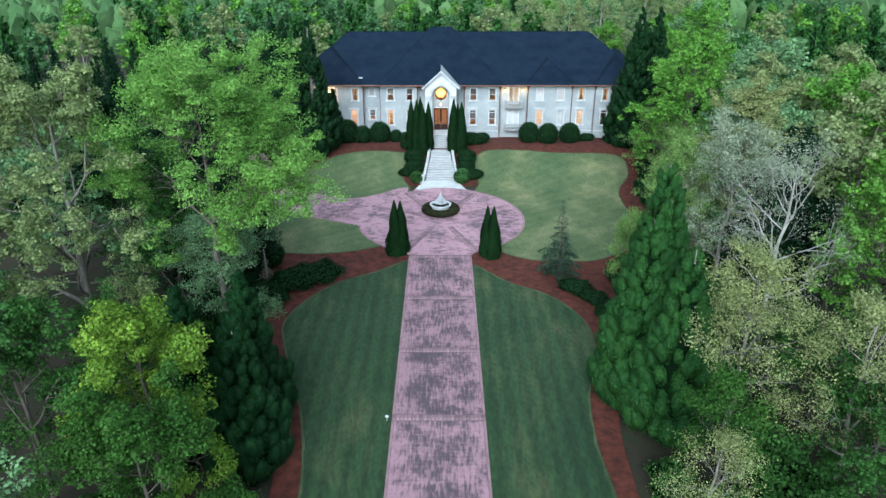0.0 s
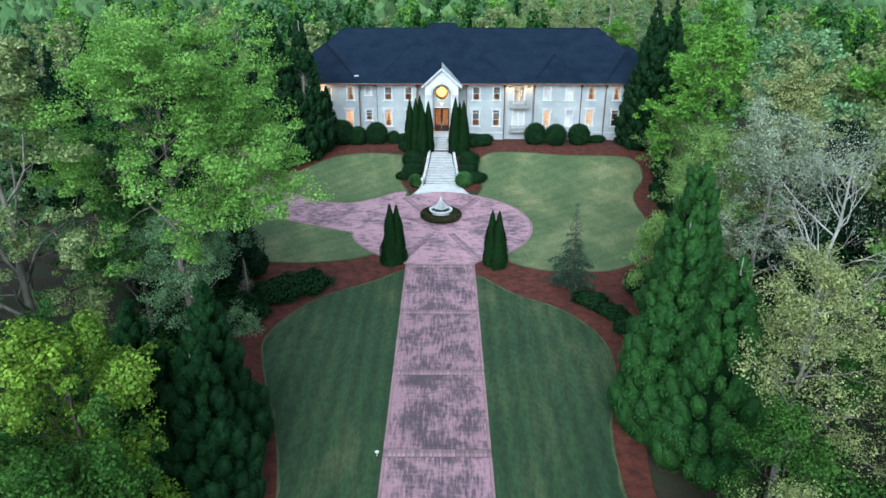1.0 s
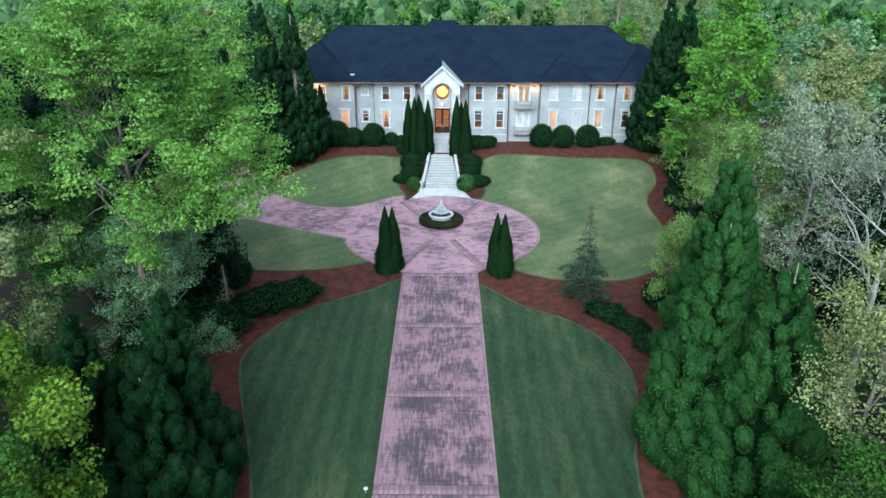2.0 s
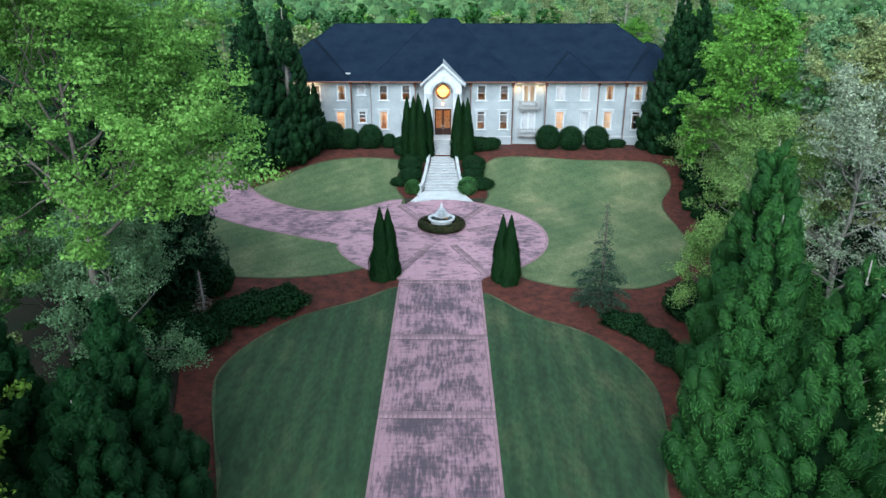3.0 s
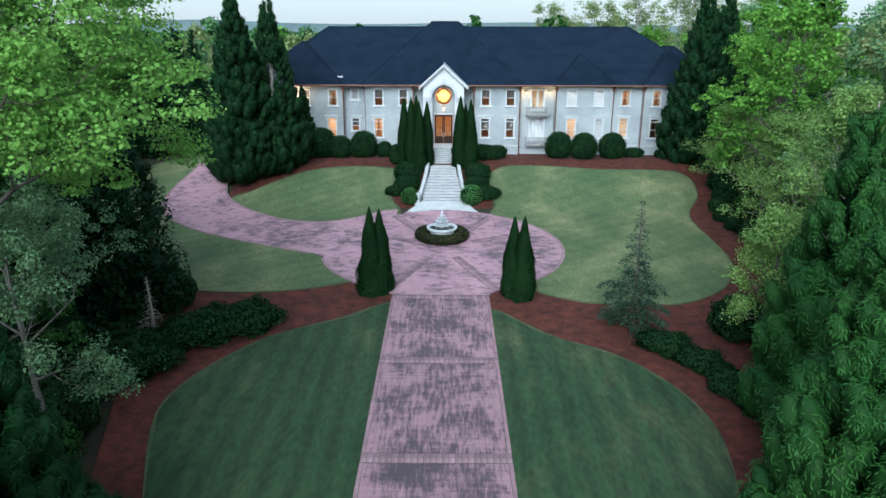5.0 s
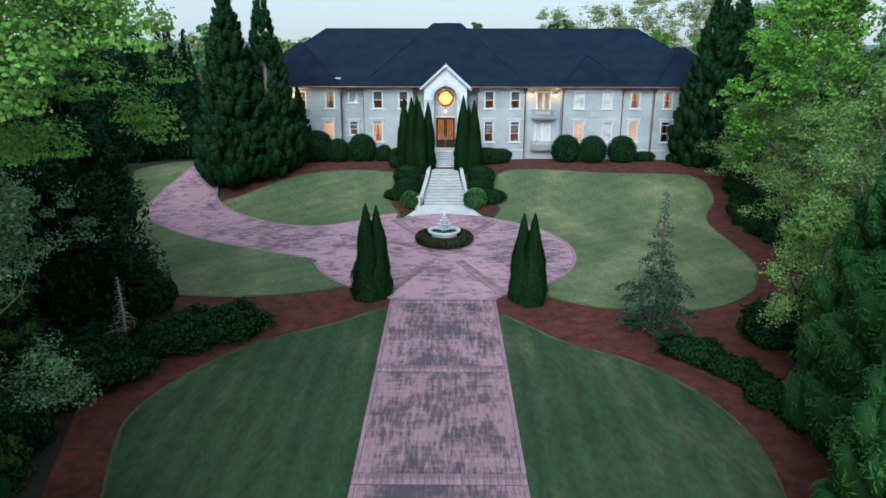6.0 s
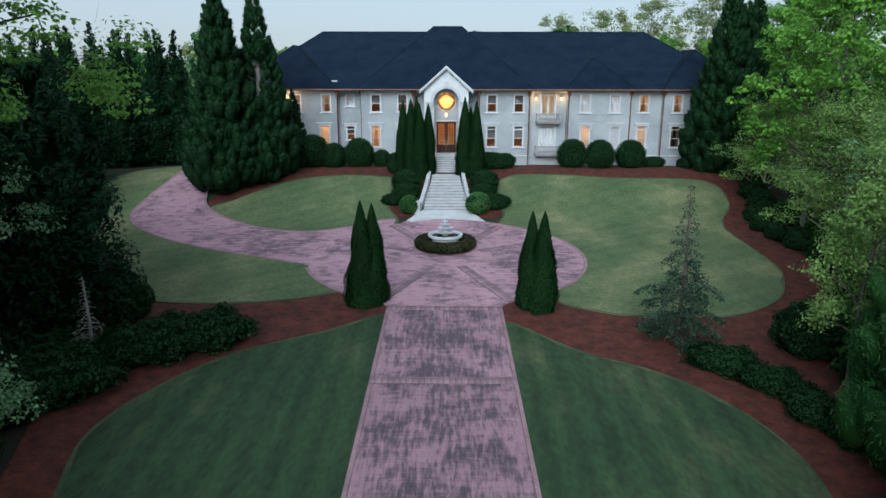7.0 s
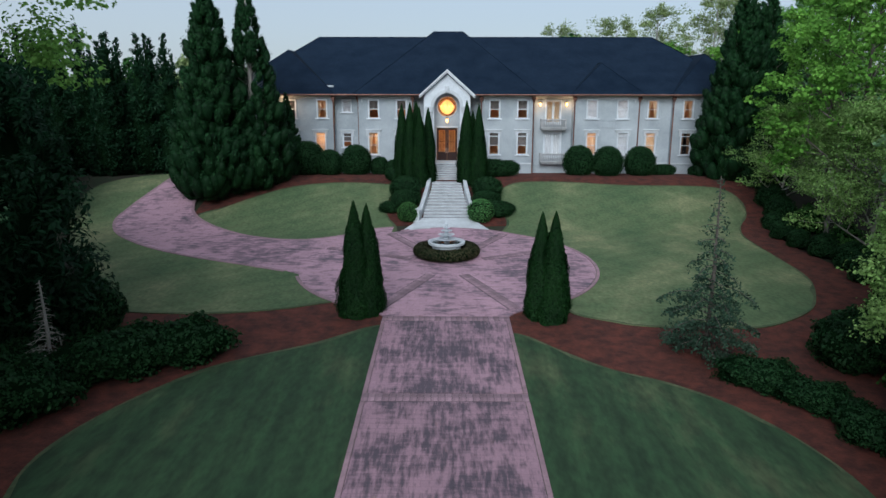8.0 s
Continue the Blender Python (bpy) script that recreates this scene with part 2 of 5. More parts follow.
def part(name, bm, mat, parent=None, label="", smoothed=False):
    me = bpy.data.meshes.new(name)
    bm.to_mesh(me)
    bm.free()
    if smoothed:
        me.polygons.foreach_set("use_smooth", [True] * len(me.polygons))
    me.materials.append(mat)
    return finish(new(name, me), parent, label)


def raw(name, verts, faces, mat, parent=None, label="", smoothed=False):
    me = bpy.data.meshes.new(name)
    me.from_pydata([tuple(v) for v in verts], [], [tuple(f) for f in faces])
    me.update()
    if smoothed:
        me.polygons.foreach_set("use_smooth", [True] * len(me.polygons))
    me.materials.append(mat)
    return finish(new(name, me), parent, label)


def box(bm, x0, x1, y0, y1, z0, z1, bevel=0.0):
    r = bmesh.ops.create_cube(bm, size=1, matrix=Matrix.LocRotScale(((x0 + x1) / 2, (y0 + y1) / 2, (z0 + z1) / 2), None, (abs(x1 - x0), abs(y1 - y0), abs(z1 - z0))))
    if bevel:
        es = list({e for v in r["verts"] for e in v.link_edges})
        bmesh.ops.bevel(bm, geom=es, offset=bevel, segments=1, affect='EDGES')
    return r["verts"]


def boxes(*specs, bevel=0.0):
    bm = bmesh.new()
    for s in specs:
        box(bm, *s, bevel=bevel)
    return bm


def tube(bm, pts, radii, sides=8, cap=True):
    rings = []
    pts = [Vector(p) for p in pts]
    for i, p in enumerate(pts):
        d = (pts[min(i + 1, len(pts) - 1)] - pts[max(i - 1, 0)]).normalized()
        u = d.orthogonal().normalized()
        w = d.cross(u)
        rings.append([bm.verts.new(p + radii[i] * (math.cos(a) * u + math.sin(a) * w)) for a in (2 * math.pi * k / sides for k in range(sides))])
    for r0, r1 in zip(rings, rings[1:]):
        # keep the seam of the rings from twisting
        off = min(range(sides), key=lambda k: (r1[k].co - r0[0].co).length)
        for k in range(sides):
            bm.faces.new((r0[k], r0[(k + 1) % sides], r1[(k + 1 + off) % sides], r1[(k + off) % sides]))
    if cap:
        bm.faces.new(rings[-1])
        bm.faces.new(rings[0][::-1])
    return bm


def lathe(bm, profile, sides=24, at=(0, 0, 0)):
    """A turned shape from (radius, height) pairs."""
    rings = [[bm.verts.new((at[0] + r * math.cos(2 * math.pi * k / sides), at[1] + r * math.sin(2 * math.pi * k / sides), at[2] + z)) for k in range(sides)] for r, z in profile]
    for a, b in zip(rings, rings[1:]):
        for k in range(sides):
            bm.faces.new((a[k], a[(k + 1) % sides], b[(k + 1) % sides], b[k]))
    bm.faces.new(rings[-1])
    bm.faces.new(rings[0][::-1])
    return bm


def spline(points, step=0.6, closed=True):
    """A smooth outline through plan points."""
    n, out = len(points), []
    for i in range(n if closed else n - 1):
        p = [Vector(points[(i + k) % n] if closed else points[min(max(i + k, 0), n - 1)]) for k in (-1, 0, 1, 2)]
        m = max(1, int((p[2] - p[1]).length / step))
        for k in range(m):
            t = k / m
            out.append(0.5 * (2 * p[1] + (p[2] - p[0]) * t + (2 * p[0] - 5 * p[1] + 4 * p[2] - p[3]) * t ** 2 + (3 * p[1] - p[0] - 3 * p[2] + p[3]) * t ** 3))
    if not closed:
        out.append(Vector(points[-1]))
    return out


def sheet(name, outline, lift, mat, parent=None, label="", grid=1.2, depth=0.25):
    """A slab with this plan outline that lies on the ground, lift above it, with a skirt."""
    outline = [Vector(p) for p in outline]
    n = len(outline)
    xs, ys = [p.x for p in outline], [p.y for p in outline]
    inner = [Vector((x + 0.3 * math.sin(3 * y), y)) for x in np.arange(min(xs) + 0.5, max(xs), grid) for y in np.arange(min(ys) + 0.5, max(ys), grid)]
    vs, _, fs, _, _, _ = delaunay_2d_cdt(outline + inner, [(i, (i + 1) % n) for i in range(n)], [list(range(n))], 1, 1e-5)
    verts = [(v.x, v.y, ground_z(v.x, v.y) + lift) for v in vs]
    faces = [list(f) for f in fs]
    k = len(verts)
    verts += [(p.x, p.y, ground_z(p.x, p.y) + lift) for p in outline] + [(p.x, p.y, ground_z(p.x, p.y) + lift - depth) for p in outline]
    faces += [(k + i, k + n + i, k + n + (i + 1) % n, k + (i + 1) % n) for i in range(n)]
    return raw(name, verts, faces, mat, parent, label)


# ---- ground, beds, lawns ----
def build_ground():
    axis_x = sorted(set([-2600, -1500, -900, -500, -300, -180, -120] + list(range(-90, 91, 3)) + [120, 180, 300, 500, 900, 1500, 2600]))
    axis_y = sorted(set([-900, -400, -200, -120, -80] + list(range(-60, 264, 3)) + [300, 360, 450, 600, 900, 1400, 2200, 3200]))
    verts = [(x, y, ground_z(x, y) - 0.09) for y in axis_y for x in axis_x]
    w = len(axis_x)
    faces = [(j * w + i, j * w + i + 1, (j + 1) * w + i + 1, (j + 1) * w + i) for j in range(len(axis_y) - 1) for i in range(w - 1)]
    tagged(raw("ground", verts, faces, LITTER, smoothed=True), "dark woodland floor of leaf litter and undergrowth", "ground", kind="structure")


build_ground()
BED_L = [(-3.2, 67), (-3.2, 61), (-8, 52), (-8, 40), (-7.6, 16), (-10.2, 16), (-10.6, 31), (-11.8, 38), (-14.2, 44), (-16.4, 51), (-18, 56), (-21, 60), (-22, 66), (-16, 68), (-8, 69)]
BED_R = [(2.6, 67), (2.6, 61), (8, 52), (8, 40), (9, 16), (12, 16), (12, 31), (12.4, 38), (14, 43), (15.5, 50), (17.5, 55), (22, 60), (25, 66), (25.6, 74), (25.4, 81), (27, 86), (28.2, 91), (27, 97), (20, 90), (20, 72), (12, 67), (6, 68)]
BED_H = [(-3, 85), (-7, 86), (-8, 91), (-15, 91), (-20.5, 86.4), (-21.8, 88), (-20.6, 95), (-15, 101), (26, 101), (27.8, 95), (24, 91.5), (8, 91), (6, 86), (3, 85)]
for name, pts, label in (("mulch_bed", BED_L, "red bark mulch bed beside the lower lawn"), ("mulch_bed", BED_R, "red bark mulch bed along the side lawn"), ("mulch_bed", BED_H, "red bark mulch bed along the house front")):
    tagged(sheet(name, spline(pts), 0.03, MULCH), label, "flower bed", kind="structure")
LAWN_LL = [(-3.3, -44), (-3.3, -20), (-3.3, 10), (-3.3, 30), (-3.3, 50), (-3.3, 62), (-3.9, 63.3), (-6.5, 61.1), (-9, 59.5), (-10.9, 58), (-13, 54.7), (-14, 51.4), (-13.4, 48.2), (-11.9, 44), (-10.5, 40), (-9.4, 35.5), (-8.8, 31), (-8.4, 22), (-8.4, 0), (-8.2, -44)]
LAWN_LR = [(2.7, -44), (2.7, -20), (2.7, 10), (2.7, 30), (2.7, 50), (2.7, 61), (3.3, 62.3), (5.2, 60.1), (6.9, 58.3), (9, 57), (10.9, 55), (12.3, 52.2), (12.8, 49.2), (12.2, 45.5), (10.9, 41), (10.4, 36), (10.6, 31), (10.7, 22), (10.5, 0), (10, -44)]
LAWN_R = [(2, 70), (5.6, 67), (6.5, 65.2), (8.2, 64.1), (10, 63.4), (14.3, 63.2), (16.4, 63.6), (19.2, 65.6), (20.8, 67.9), (22.3, 71.6), (22.6, 75.8), (22.8, 81.6), (23.5, 84.6), (24.9, 86.9), (25.6, 89.4), (25.2, 91.9), (23.2, 93), (15.9, 93.3), (10.8, 94.1), (6.6, 94), (4.8, 92.4), (4.2, 90.6), (4.5, 87), (4.6, 85), (3, 80)]
LAWN_L = [(-5.1, 86.1), (-5.6, 88.3), (-5.4, 90), (-4.8, 91.8), (-5.6, 93.3), (-10.4, 93.8), (-14.5, 92.7), (-17.5, 90.4), (-19.5, 88.4), (-21.4, 86.4), (-18, 82), (-11, 79.5), (-5, 82), (-4.4, 84.6)]
LAWN_C = [(-5, 68), (-6.8, 66.9), (-9.2, 65.8), (-12.1, 65.1), (-15, 65), (-18.5, 65.6), (-20.5, 68), (-24, 74), (-28.5, 80), (-32.5, 88), (-32, 94), (-24, 98), (-25, 90), (-25, 84), (-16, 77), (-9, 74)]
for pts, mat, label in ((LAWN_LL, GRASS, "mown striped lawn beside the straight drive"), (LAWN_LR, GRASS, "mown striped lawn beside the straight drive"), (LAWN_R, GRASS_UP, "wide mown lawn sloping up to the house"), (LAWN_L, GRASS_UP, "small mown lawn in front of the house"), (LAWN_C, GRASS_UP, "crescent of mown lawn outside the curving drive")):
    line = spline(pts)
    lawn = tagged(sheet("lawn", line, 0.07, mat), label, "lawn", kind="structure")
    # a strip of longer, paler grass along its rim
    turn_ = 1 if sum(p.x * q.y - q.x * p.y for p, q in zip(line, line[1:] + line[:1])) > 0 else -1
    rim = []
    for i, p in enumerate(line):
        d = (line[(i + 1) % len(line)] - line[i - 1]).normalized()
        w = max(0.03, 0.14 + 0.22 * noise.noise(Vector((0.6 * p.x, 0.6 * p.y, 0))))
        for off in (-0.03, w):
            q = p + Vector((-d.y, d.x)) * turn_ * off
            rim.append((q.x, q.y, ground_z(q.x, q.y) + (0.09 if off > 0 else 0.085)))
    n = len(line)
    raw("lawn_rim", rim, [(2 * i, 2 * ((i + 1) % n), 2 * ((i + 1) % n) + 1, 2 * i + 1) for i in range(n)], GRASS_RIM, lawn, "pale strip of longer grass")

# ---- drive ----
CX, CY, CR = -0.25, 74.5, 9.95
drive = root("driveway", label="pink stained concrete driveway with dark worn streaks", category="driveway", kind="structure")
SEAMS = [-44.0, -35.2, -26.4, -17.6, -8.8, 0.0, 12.0 - 0.6, 22.6, 30.4, 38.55, 46.95, 55.6, 64.3]
XL, XR, EDGE, SEAM = -3.62, 3.02, 0.17, 0.66


def strip(x0, x1, y0, y1):
    return spline([(x0, y0), (x1, y0)], 0.6, False)[:-1] + spline([(x1, y0), (x1, y1)], 0.8, False)[:-1] + spline([(x1, y1), (x0, y1)], 0.6, False)[:-1] + spline([(x0, y1), (x0, y0)], 0.8, False)[:-1]


for a, b in zip(SEAMS, SEAMS[1:]):
    sheet("slab", strip(XL + EDGE + 0.02, XR - EDGE - 0.02, a + SEAM / 2 + 0.04, b - SEAM / 2 - 0.04), 0.11, PAVE, drive)
    for x0, x1 in ((XL, XL + EDGE), (XR - EDGE, XR)):
        sheet("border", strip(x0, x1, a + SEAM / 2 + 0.04, b - SEAM / 2 - 0.04), 0.115, BAND, drive)
for s in SEAMS[1:]:
    band = sheet("seam_band", strip(XL, XR, s - SEAM / 2, s + SEAM / 2), 0.10, DARKBAND if s > 30 else BAND, drive)
    if s < 30:
        continue
    # a row of stamped bricks across the drive
    n = 24
    w = (XR - XL) / n
    me = bpy.data.meshes.new("brick")
    bm = boxes((-w / 2 + 0.012, w / 2 - 0.012, -SEAM / 2 + 0.02, SEAM / 2 - 0.02, -0.05, 0.018), bevel=0.008)
    bm.to_mesh(me)
    bm.free()
    me.materials.append(BRICK)
    for k in range(n):
        b = new("brick", me)
        b.parent = band
        b.matrix_local = pose(XL + w * (k + 0.5), s, ground_z(0, s) + 0.10, math.degrees(math.atan(0.03)))


def arc(r, a0, a1, step=4):
    n = max(2, int(abs(a1 - a0) / step))
    return [(CX + r * math.cos(radians(a0 + (a1 - a0) * k / n)), CY + r * math.sin(radians(a0 + (a1 - a0) * k / n))) for k in range(n + 1)]


# the round forecourt in sectors, with bands between them
sheet("court_neck", [(XL, 64.68), (XR, 64.68), (3.35, 65.2), (4.3, 65.9)] + arc(CR - 0.3, -62, -118) + [(-4.85, 65.9), (-3.95, 65.2)], 0.105, PAVE_C, drive)
cuts = [-118, -90 - 13, -90 + 13, -62, -20, 25, 62, 118, 155, 205, 242]
for a, b in zip(cuts, cuts[1:]):
    sheet("court_sector", arc(CR - 0.23, a + 0.04, b - 0.04) + arc(2.6, b - 0.15, a + 0.15, 8), 0.11, PAVE_C, drive)
for a in (-113, -67, 25, 62, 118, 155):
    d = Vector((math.cos(radians(a)), math.sin(radians(a))))
    n = Vector((-d.y, d.x)) * 0.36
    c = Vector((CX, CY))
    band = sheet("radial_band", [c + d * 2.7 - n, c + d * (CR - 0.5) - n, c + d * (CR - 0.5) + n, c + d * 2.7 + n], 0.118, DARKBAND, drive)
    me = bpy.data.meshes.new("brick")
    bm = boxes((-0.16, 0.16, -0.31, 0.31, -0.05, 0.022), bevel=0.01)
    bm.to_mesh(me)
    bm.free()
    me.materials.append(BRICK)
    for k in range(19):
        q = c + d * (2.9 + 0.355 * k)
        b = new("brick", me)
        b.parent = band
        b.matrix_local = pose(q.x, q.y, ground_z(q.x, q.y) + 0.118, math.degrees(math.atan(0.03))) @ pose(0, 0, 0, 0, 0, a)
sheet("court_center", arc(2.75, 0, 350, 10), 0.1, PAVE_C, drive)
sheet("court_border", arc(CR, -60, 98, 3) + arc(CR - 0.2, 98, -60, 3), 0.115, BAND, drive)
sheet("court_border", arc(CR, 108, 112, 3) + arc(CR - 0.2, 112, 108, 3), 0.115, BAND, drive)
sheet("court_border", arc(CR, 197, 240, 3) + arc(CR - 0.2, 240, 197, 3), 0.115, BAND, drive)
SIDE_UP = [(-4.6, 84.3), (-5.9, 84), (-8.3, 82.3), (-11, 80.9), (-14.2, 81.3), (-17.9, 83.4), (-21.3, 86.3), (-22.6, 89), (-22.8, 93), (-21.5, 100)]
SIDE_LOW = [(-26.2, 100), (-26.8, 93), (-27.6, 88.5), (-27.7, 85.6), (-26, 82.6), (-22.4, 79.1), (-18.4, 76.5), (-14.3, 74.6), (-10.7, 72.9)]
side = spline(SIDE_UP, 0.7, False) + spline(SIDE_LOW, 0.7, False) + arc(CR - 0.44, 196, 118)
sheet("side_drive", side, 0.1, PAVE_C, drive)
for pts in (SIDE_UP, SIDE_LOW):
    line = spline(pts, 0.7, False)
    inner = [p + ((line[min(i + 1, len(line) - 1)] - line[max(i - 1, 0)]).normalized().orthogonal()) * -0.24 for i, p in enumerate(line)]
    sheet("border", line + inner[::-1], 0.112, BAND, drive)


# ---- house ----
FY = 101.5
EAVE = 11.75
GLASS = bpy.data.materials.new("window_glass")
GLASS.use_nodes = True
gb = GLASS.node_tree.nodes["Principled BSDF"]
gb.inputs["Base Color"].default_value = (0.9, 0.93, 0.95, 1)
gb.inputs["Roughness"].default_value, gb.inputs["Transmission Weight"].default_value, gb.inputs["IOR"].default_value = 0.03, 1.0, 1.1
GREYBLIND = material("grey_blind", ((0.10, 0.085, 0.08), (0.17, 0.145, 0.13)), rough=0.9, scale=4, stretch=(6, 6, 0.3), bump=0.1, translucent=0.12)
ROOM = material("warm_painted_room", ((0.42, 0.25, 0.13), (0.6, 0.4, 0.24)), rough=0.9, bump=0.02)
# near-dark room colour, painting in the gloom where no lamp is on
DARKROOM = material("unlit_room", ((0.06, 0.05, 0.05), (0.10, 0.08, 0.08)), rough=0.9, bump=0.02)
CURTAIN = material("cream_curtain", ((0.62, 0.46, 0.3), (0.74, 0.58, 0.4)), rough=0.9, scale=4, stretch=(6, 6, 0.3), bump=0.1, translucent=0.6)
SHEER = material("white_sheer_curtain", ((0.5, 0.5, 0.52), (0.62, 0.61, 0.61)), rough=0.9, scale=4, stretch=(6, 6, 0.3), bump=0.1, translucent=0.35)
DRAPE = material("brown_drape", ((0.12, 0.06, 0.03), (0.24, 0.12, 0.06)), rough=0.9, scale=4, stretch=(6, 6, 0.3), bump=0.1, translucent=0.2)
BULB = glow("warm_bulb", (1.0, 0.5, 0.16), 3.6)
CRYSTAL = glow("lit_crystal", (1.0, 0.52, 0.13), 1.25)

house = root("house", (0, 0, 0), "wide two-storey grey stucco mansion with a dark hipped roof", "house")


def lamp(name, at, power, colour=(1.0, 0.52, 0.2), size=0.12):
    ob = new(name, bpy.data.lights.new(name, 'POINT'))
    ob.data.energy, ob.data.color, ob.data.shadow_soft_size = power, colour, size
    ob.location = at
    return ob


def wall_with_openings(name, x0, x1, y, z0, z1, holes, thick=0.35):
    """A wall facing the drive, as cells between the edges of its openings."""
    xs = sorted({x0, x1, *[h[0] for h in holes], *[h[1] for h in holes]})
    zs = sorted({z0, z1, *[h[2] for h in holes], *[h[3] for h in holes]})
    bm = bmesh.new()
    grid = {}
    def vert(x, yy, z):
        k = (round(x, 4), round(yy, 4), round(z, 4))
        if k not in grid:
            grid[k] = bm.verts.new(k)
        return grid[k]
    solid = lambda i, j: 0 <= i < len(xs) - 1 and 0 <= j < len(zs) - 1 and not any(h[0] <= (xs[i] + xs[i + 1]) / 2 <= h[1] and h[2] <= (zs[j] + zs[j + 1]) / 2 <= h[3] for h in holes)
    for i in range(len(xs) - 1):
        for j in range(len(zs) - 1):
            if not solid(i, j):
                continue
            a, b, c, d = xs[i], xs[i + 1], zs[j], zs[j + 1]
            f, k = y, y + thick
            bm.faces.new([vert(*p) for p in ((a, f, c), (b, f, c), (b, f, d), (a, f, d))])
            bm.faces.new([vert(*p) for p in ((a, k, d), (b, k, d), (b, k, c), (a, k, c))])
            if not solid(i - 1, j):
                bm.faces.new([vert(*p) for p in ((a, k, c), (a, f, c), (a, f, d), (a, k, d))])
            if not solid(i + 1, j):
                bm.faces.new([vert(*p) for p in ((b, f, c), (b, k, c), (b, k, d), (b, f, d))])
            if not solid(i, j - 1):
                bm.faces.new([vert(*p) for p in ((a, k, c), (b, k, c), (b, f, c), (a, f, c))])
            if not solid(i, j + 1):
                bm.faces.new([vert(*p) for p in ((a, f, d), (b, f, d), (b, k, d), (a, k, d))])
    return part(name, bm, STUCCO, house)


def curtain_sheet(x0, x1, y, z0, z1, taper=0.0, folds=9):
    """A hanging cloth with folds; taper draws its foot towards x0."""
    n, bm = folds * 4, bmesh.new()
    rows = []
    for j in range(5):
        t = j / 4
        w = (x1 - x0) * (1 - taper * t ** 0.7)
        rows.append([bm.verts.new((x0 + w * i / n, y + 0.03 * math.sin(i * math.pi / 2), z1 + (z0 - z1) * t)) for i in range(n + 1)])
    for a, b in zip(rows, rows[1:]):
        for i in range(n):
            bm.faces.new((a[i], a[i + 1], b[i + 1], b[i]))
    return bm


def window(x, y, z0, z1, w, hood, style, room_power):
    a, b = x - w / 2, x + w / 2
    win = root("window", (0, 0, 0))
    win.parent = house
    t = 0.11
    part("frame", boxes((a - t, a, y - 0.05, y + 0.12, z0, z1), (b, b + t, y - 0.05, y + 0.12, z0, z1), (a - t, b + t, y - 0.05, y + 0.12, z1, z1 + t), bevel=0.012), TRIM, win)
    part("sill", boxes((a - 0.28, b + 0.28, y - 0.14, y + 0.1, z0 - 0.13, z0 - 0.002), bevel=0.02), TRIM, win)
    if hood:
        part("hood", boxes((a - 0.38, b + 0.38, y - 0.16, y + 0.02, z1 + 0.24, z1 + 0.36), (a - 0.28, b + 0.28, y - 0.09, y + 0.02, z1 + 0.12, z1 + 0.238), bevel=0.02), STONE, win)
        for q in (a - 0.2, b + 0.2):
            part("bracket", boxes((q - 0.07, q + 0.07, y - 0.12, y - 0.004, z1 - 0.18, z1 + 0.118), (q - 0.05, q + 0.05, y - 0.07, y - 0.004, z1 - 0.34, z1 - 0.181), bevel=0.015), STONE, win)
    zm = z0 + (z1 - z0) * (0.5 if not hood else 0.42)
    zt = z1 - 0.36 if hood else z1
    bars = [(a, a + 0.05, y + 0.06, y + 0.12, z0, z1), (b - 0.05, b, y + 0.06, y + 0.12, z0, z1), (a + 0.05, b - 0.05, y + 0.06, y + 0.12, z0, z0 + 0.06), (a + 0.05, b - 0.05, y + 0.06, y + 0.12, z1 - 0.05, z1), (a + 0.05, b - 0.05, y + 0.055, y + 0.125, zm - 0.03, zm + 0.03)]
    if hood:
        bars.append((a + 0.05, b - 0.05, y + 0.055, y + 0.125, zt - 0.035, zt + 0.035))
    part("sash", boxes(*bars), TRIM, win)
    for lo, hi in ((z0 + 0.06, zm - 0.03), (zm + 0.03, z1 - 0.05)):
        p = part("pane", boxes((a + 0.052, b - 0.052, y + 0.085, y + 0.095, lo, hi)), GLASS, win)
        p.visible_shadow = False
    cy = y + 0.28
    if style == "full":
        part("blind", curtain_sheet(a - 0.05, b + 0.05, cy, z0 - 0.05, z1 + 0.05), CURTAIN, win)
    elif style == "sheer":
        part("blind", curtain_sheet(a - 0.05, b + 0.05, cy, z0 - 0.05, z1 + 0.05), SHEER, win)
    elif style == "vee":
        part("drape", curtain_sheet(a - 0.05, x + 0.02, cy, z0, z1 + 0.05, 0.55, 5), CURTAIN, win)
        part("drape", curtain_sheet(b + 0.05, x - 0.02, cy + 0.02, z0, z1 + 0.05, 0.55, 5), CURTAIN, win)
    elif style == "half":
        part("blind", curtain_sheet(a - 0.05, b + 0.05, cy, zm + 0.05, z1 + 0.05), GREYBLIND, win)
    elif style == "dark":
        part("drape", curtain_sheet(a - 0.05, x - 0.12, cy, z0, z1 + 0.05, 0.3, 4), DRAPE, win)
        part("drape", curtain_sheet(b + 0.05, x + 0.12, cy, z0, z1 + 0.05, 0.3, 4), DRAPE, win)
    # the room behind it
    bm = bmesh.new()
    vs = box(bm, x - 1.2, x + 1.2, y + 0.36, y + 3.2, z0 - 0.6, z1 + 0.25)
    bmesh.ops.delete(bm, geom=[f for f in bm.faces if f.calc_center_median().y < y + 0.4], context='FACES')
    part("room", bm, ROOM if room_power > 0 else DARKROOM, win)
    if room_power > 0:
        lamp("room_lamp", (x + 0.1, y + 1.5, z1 - 0.2), room_power * (1.1 if style in ("full", "vee") else 0.5))


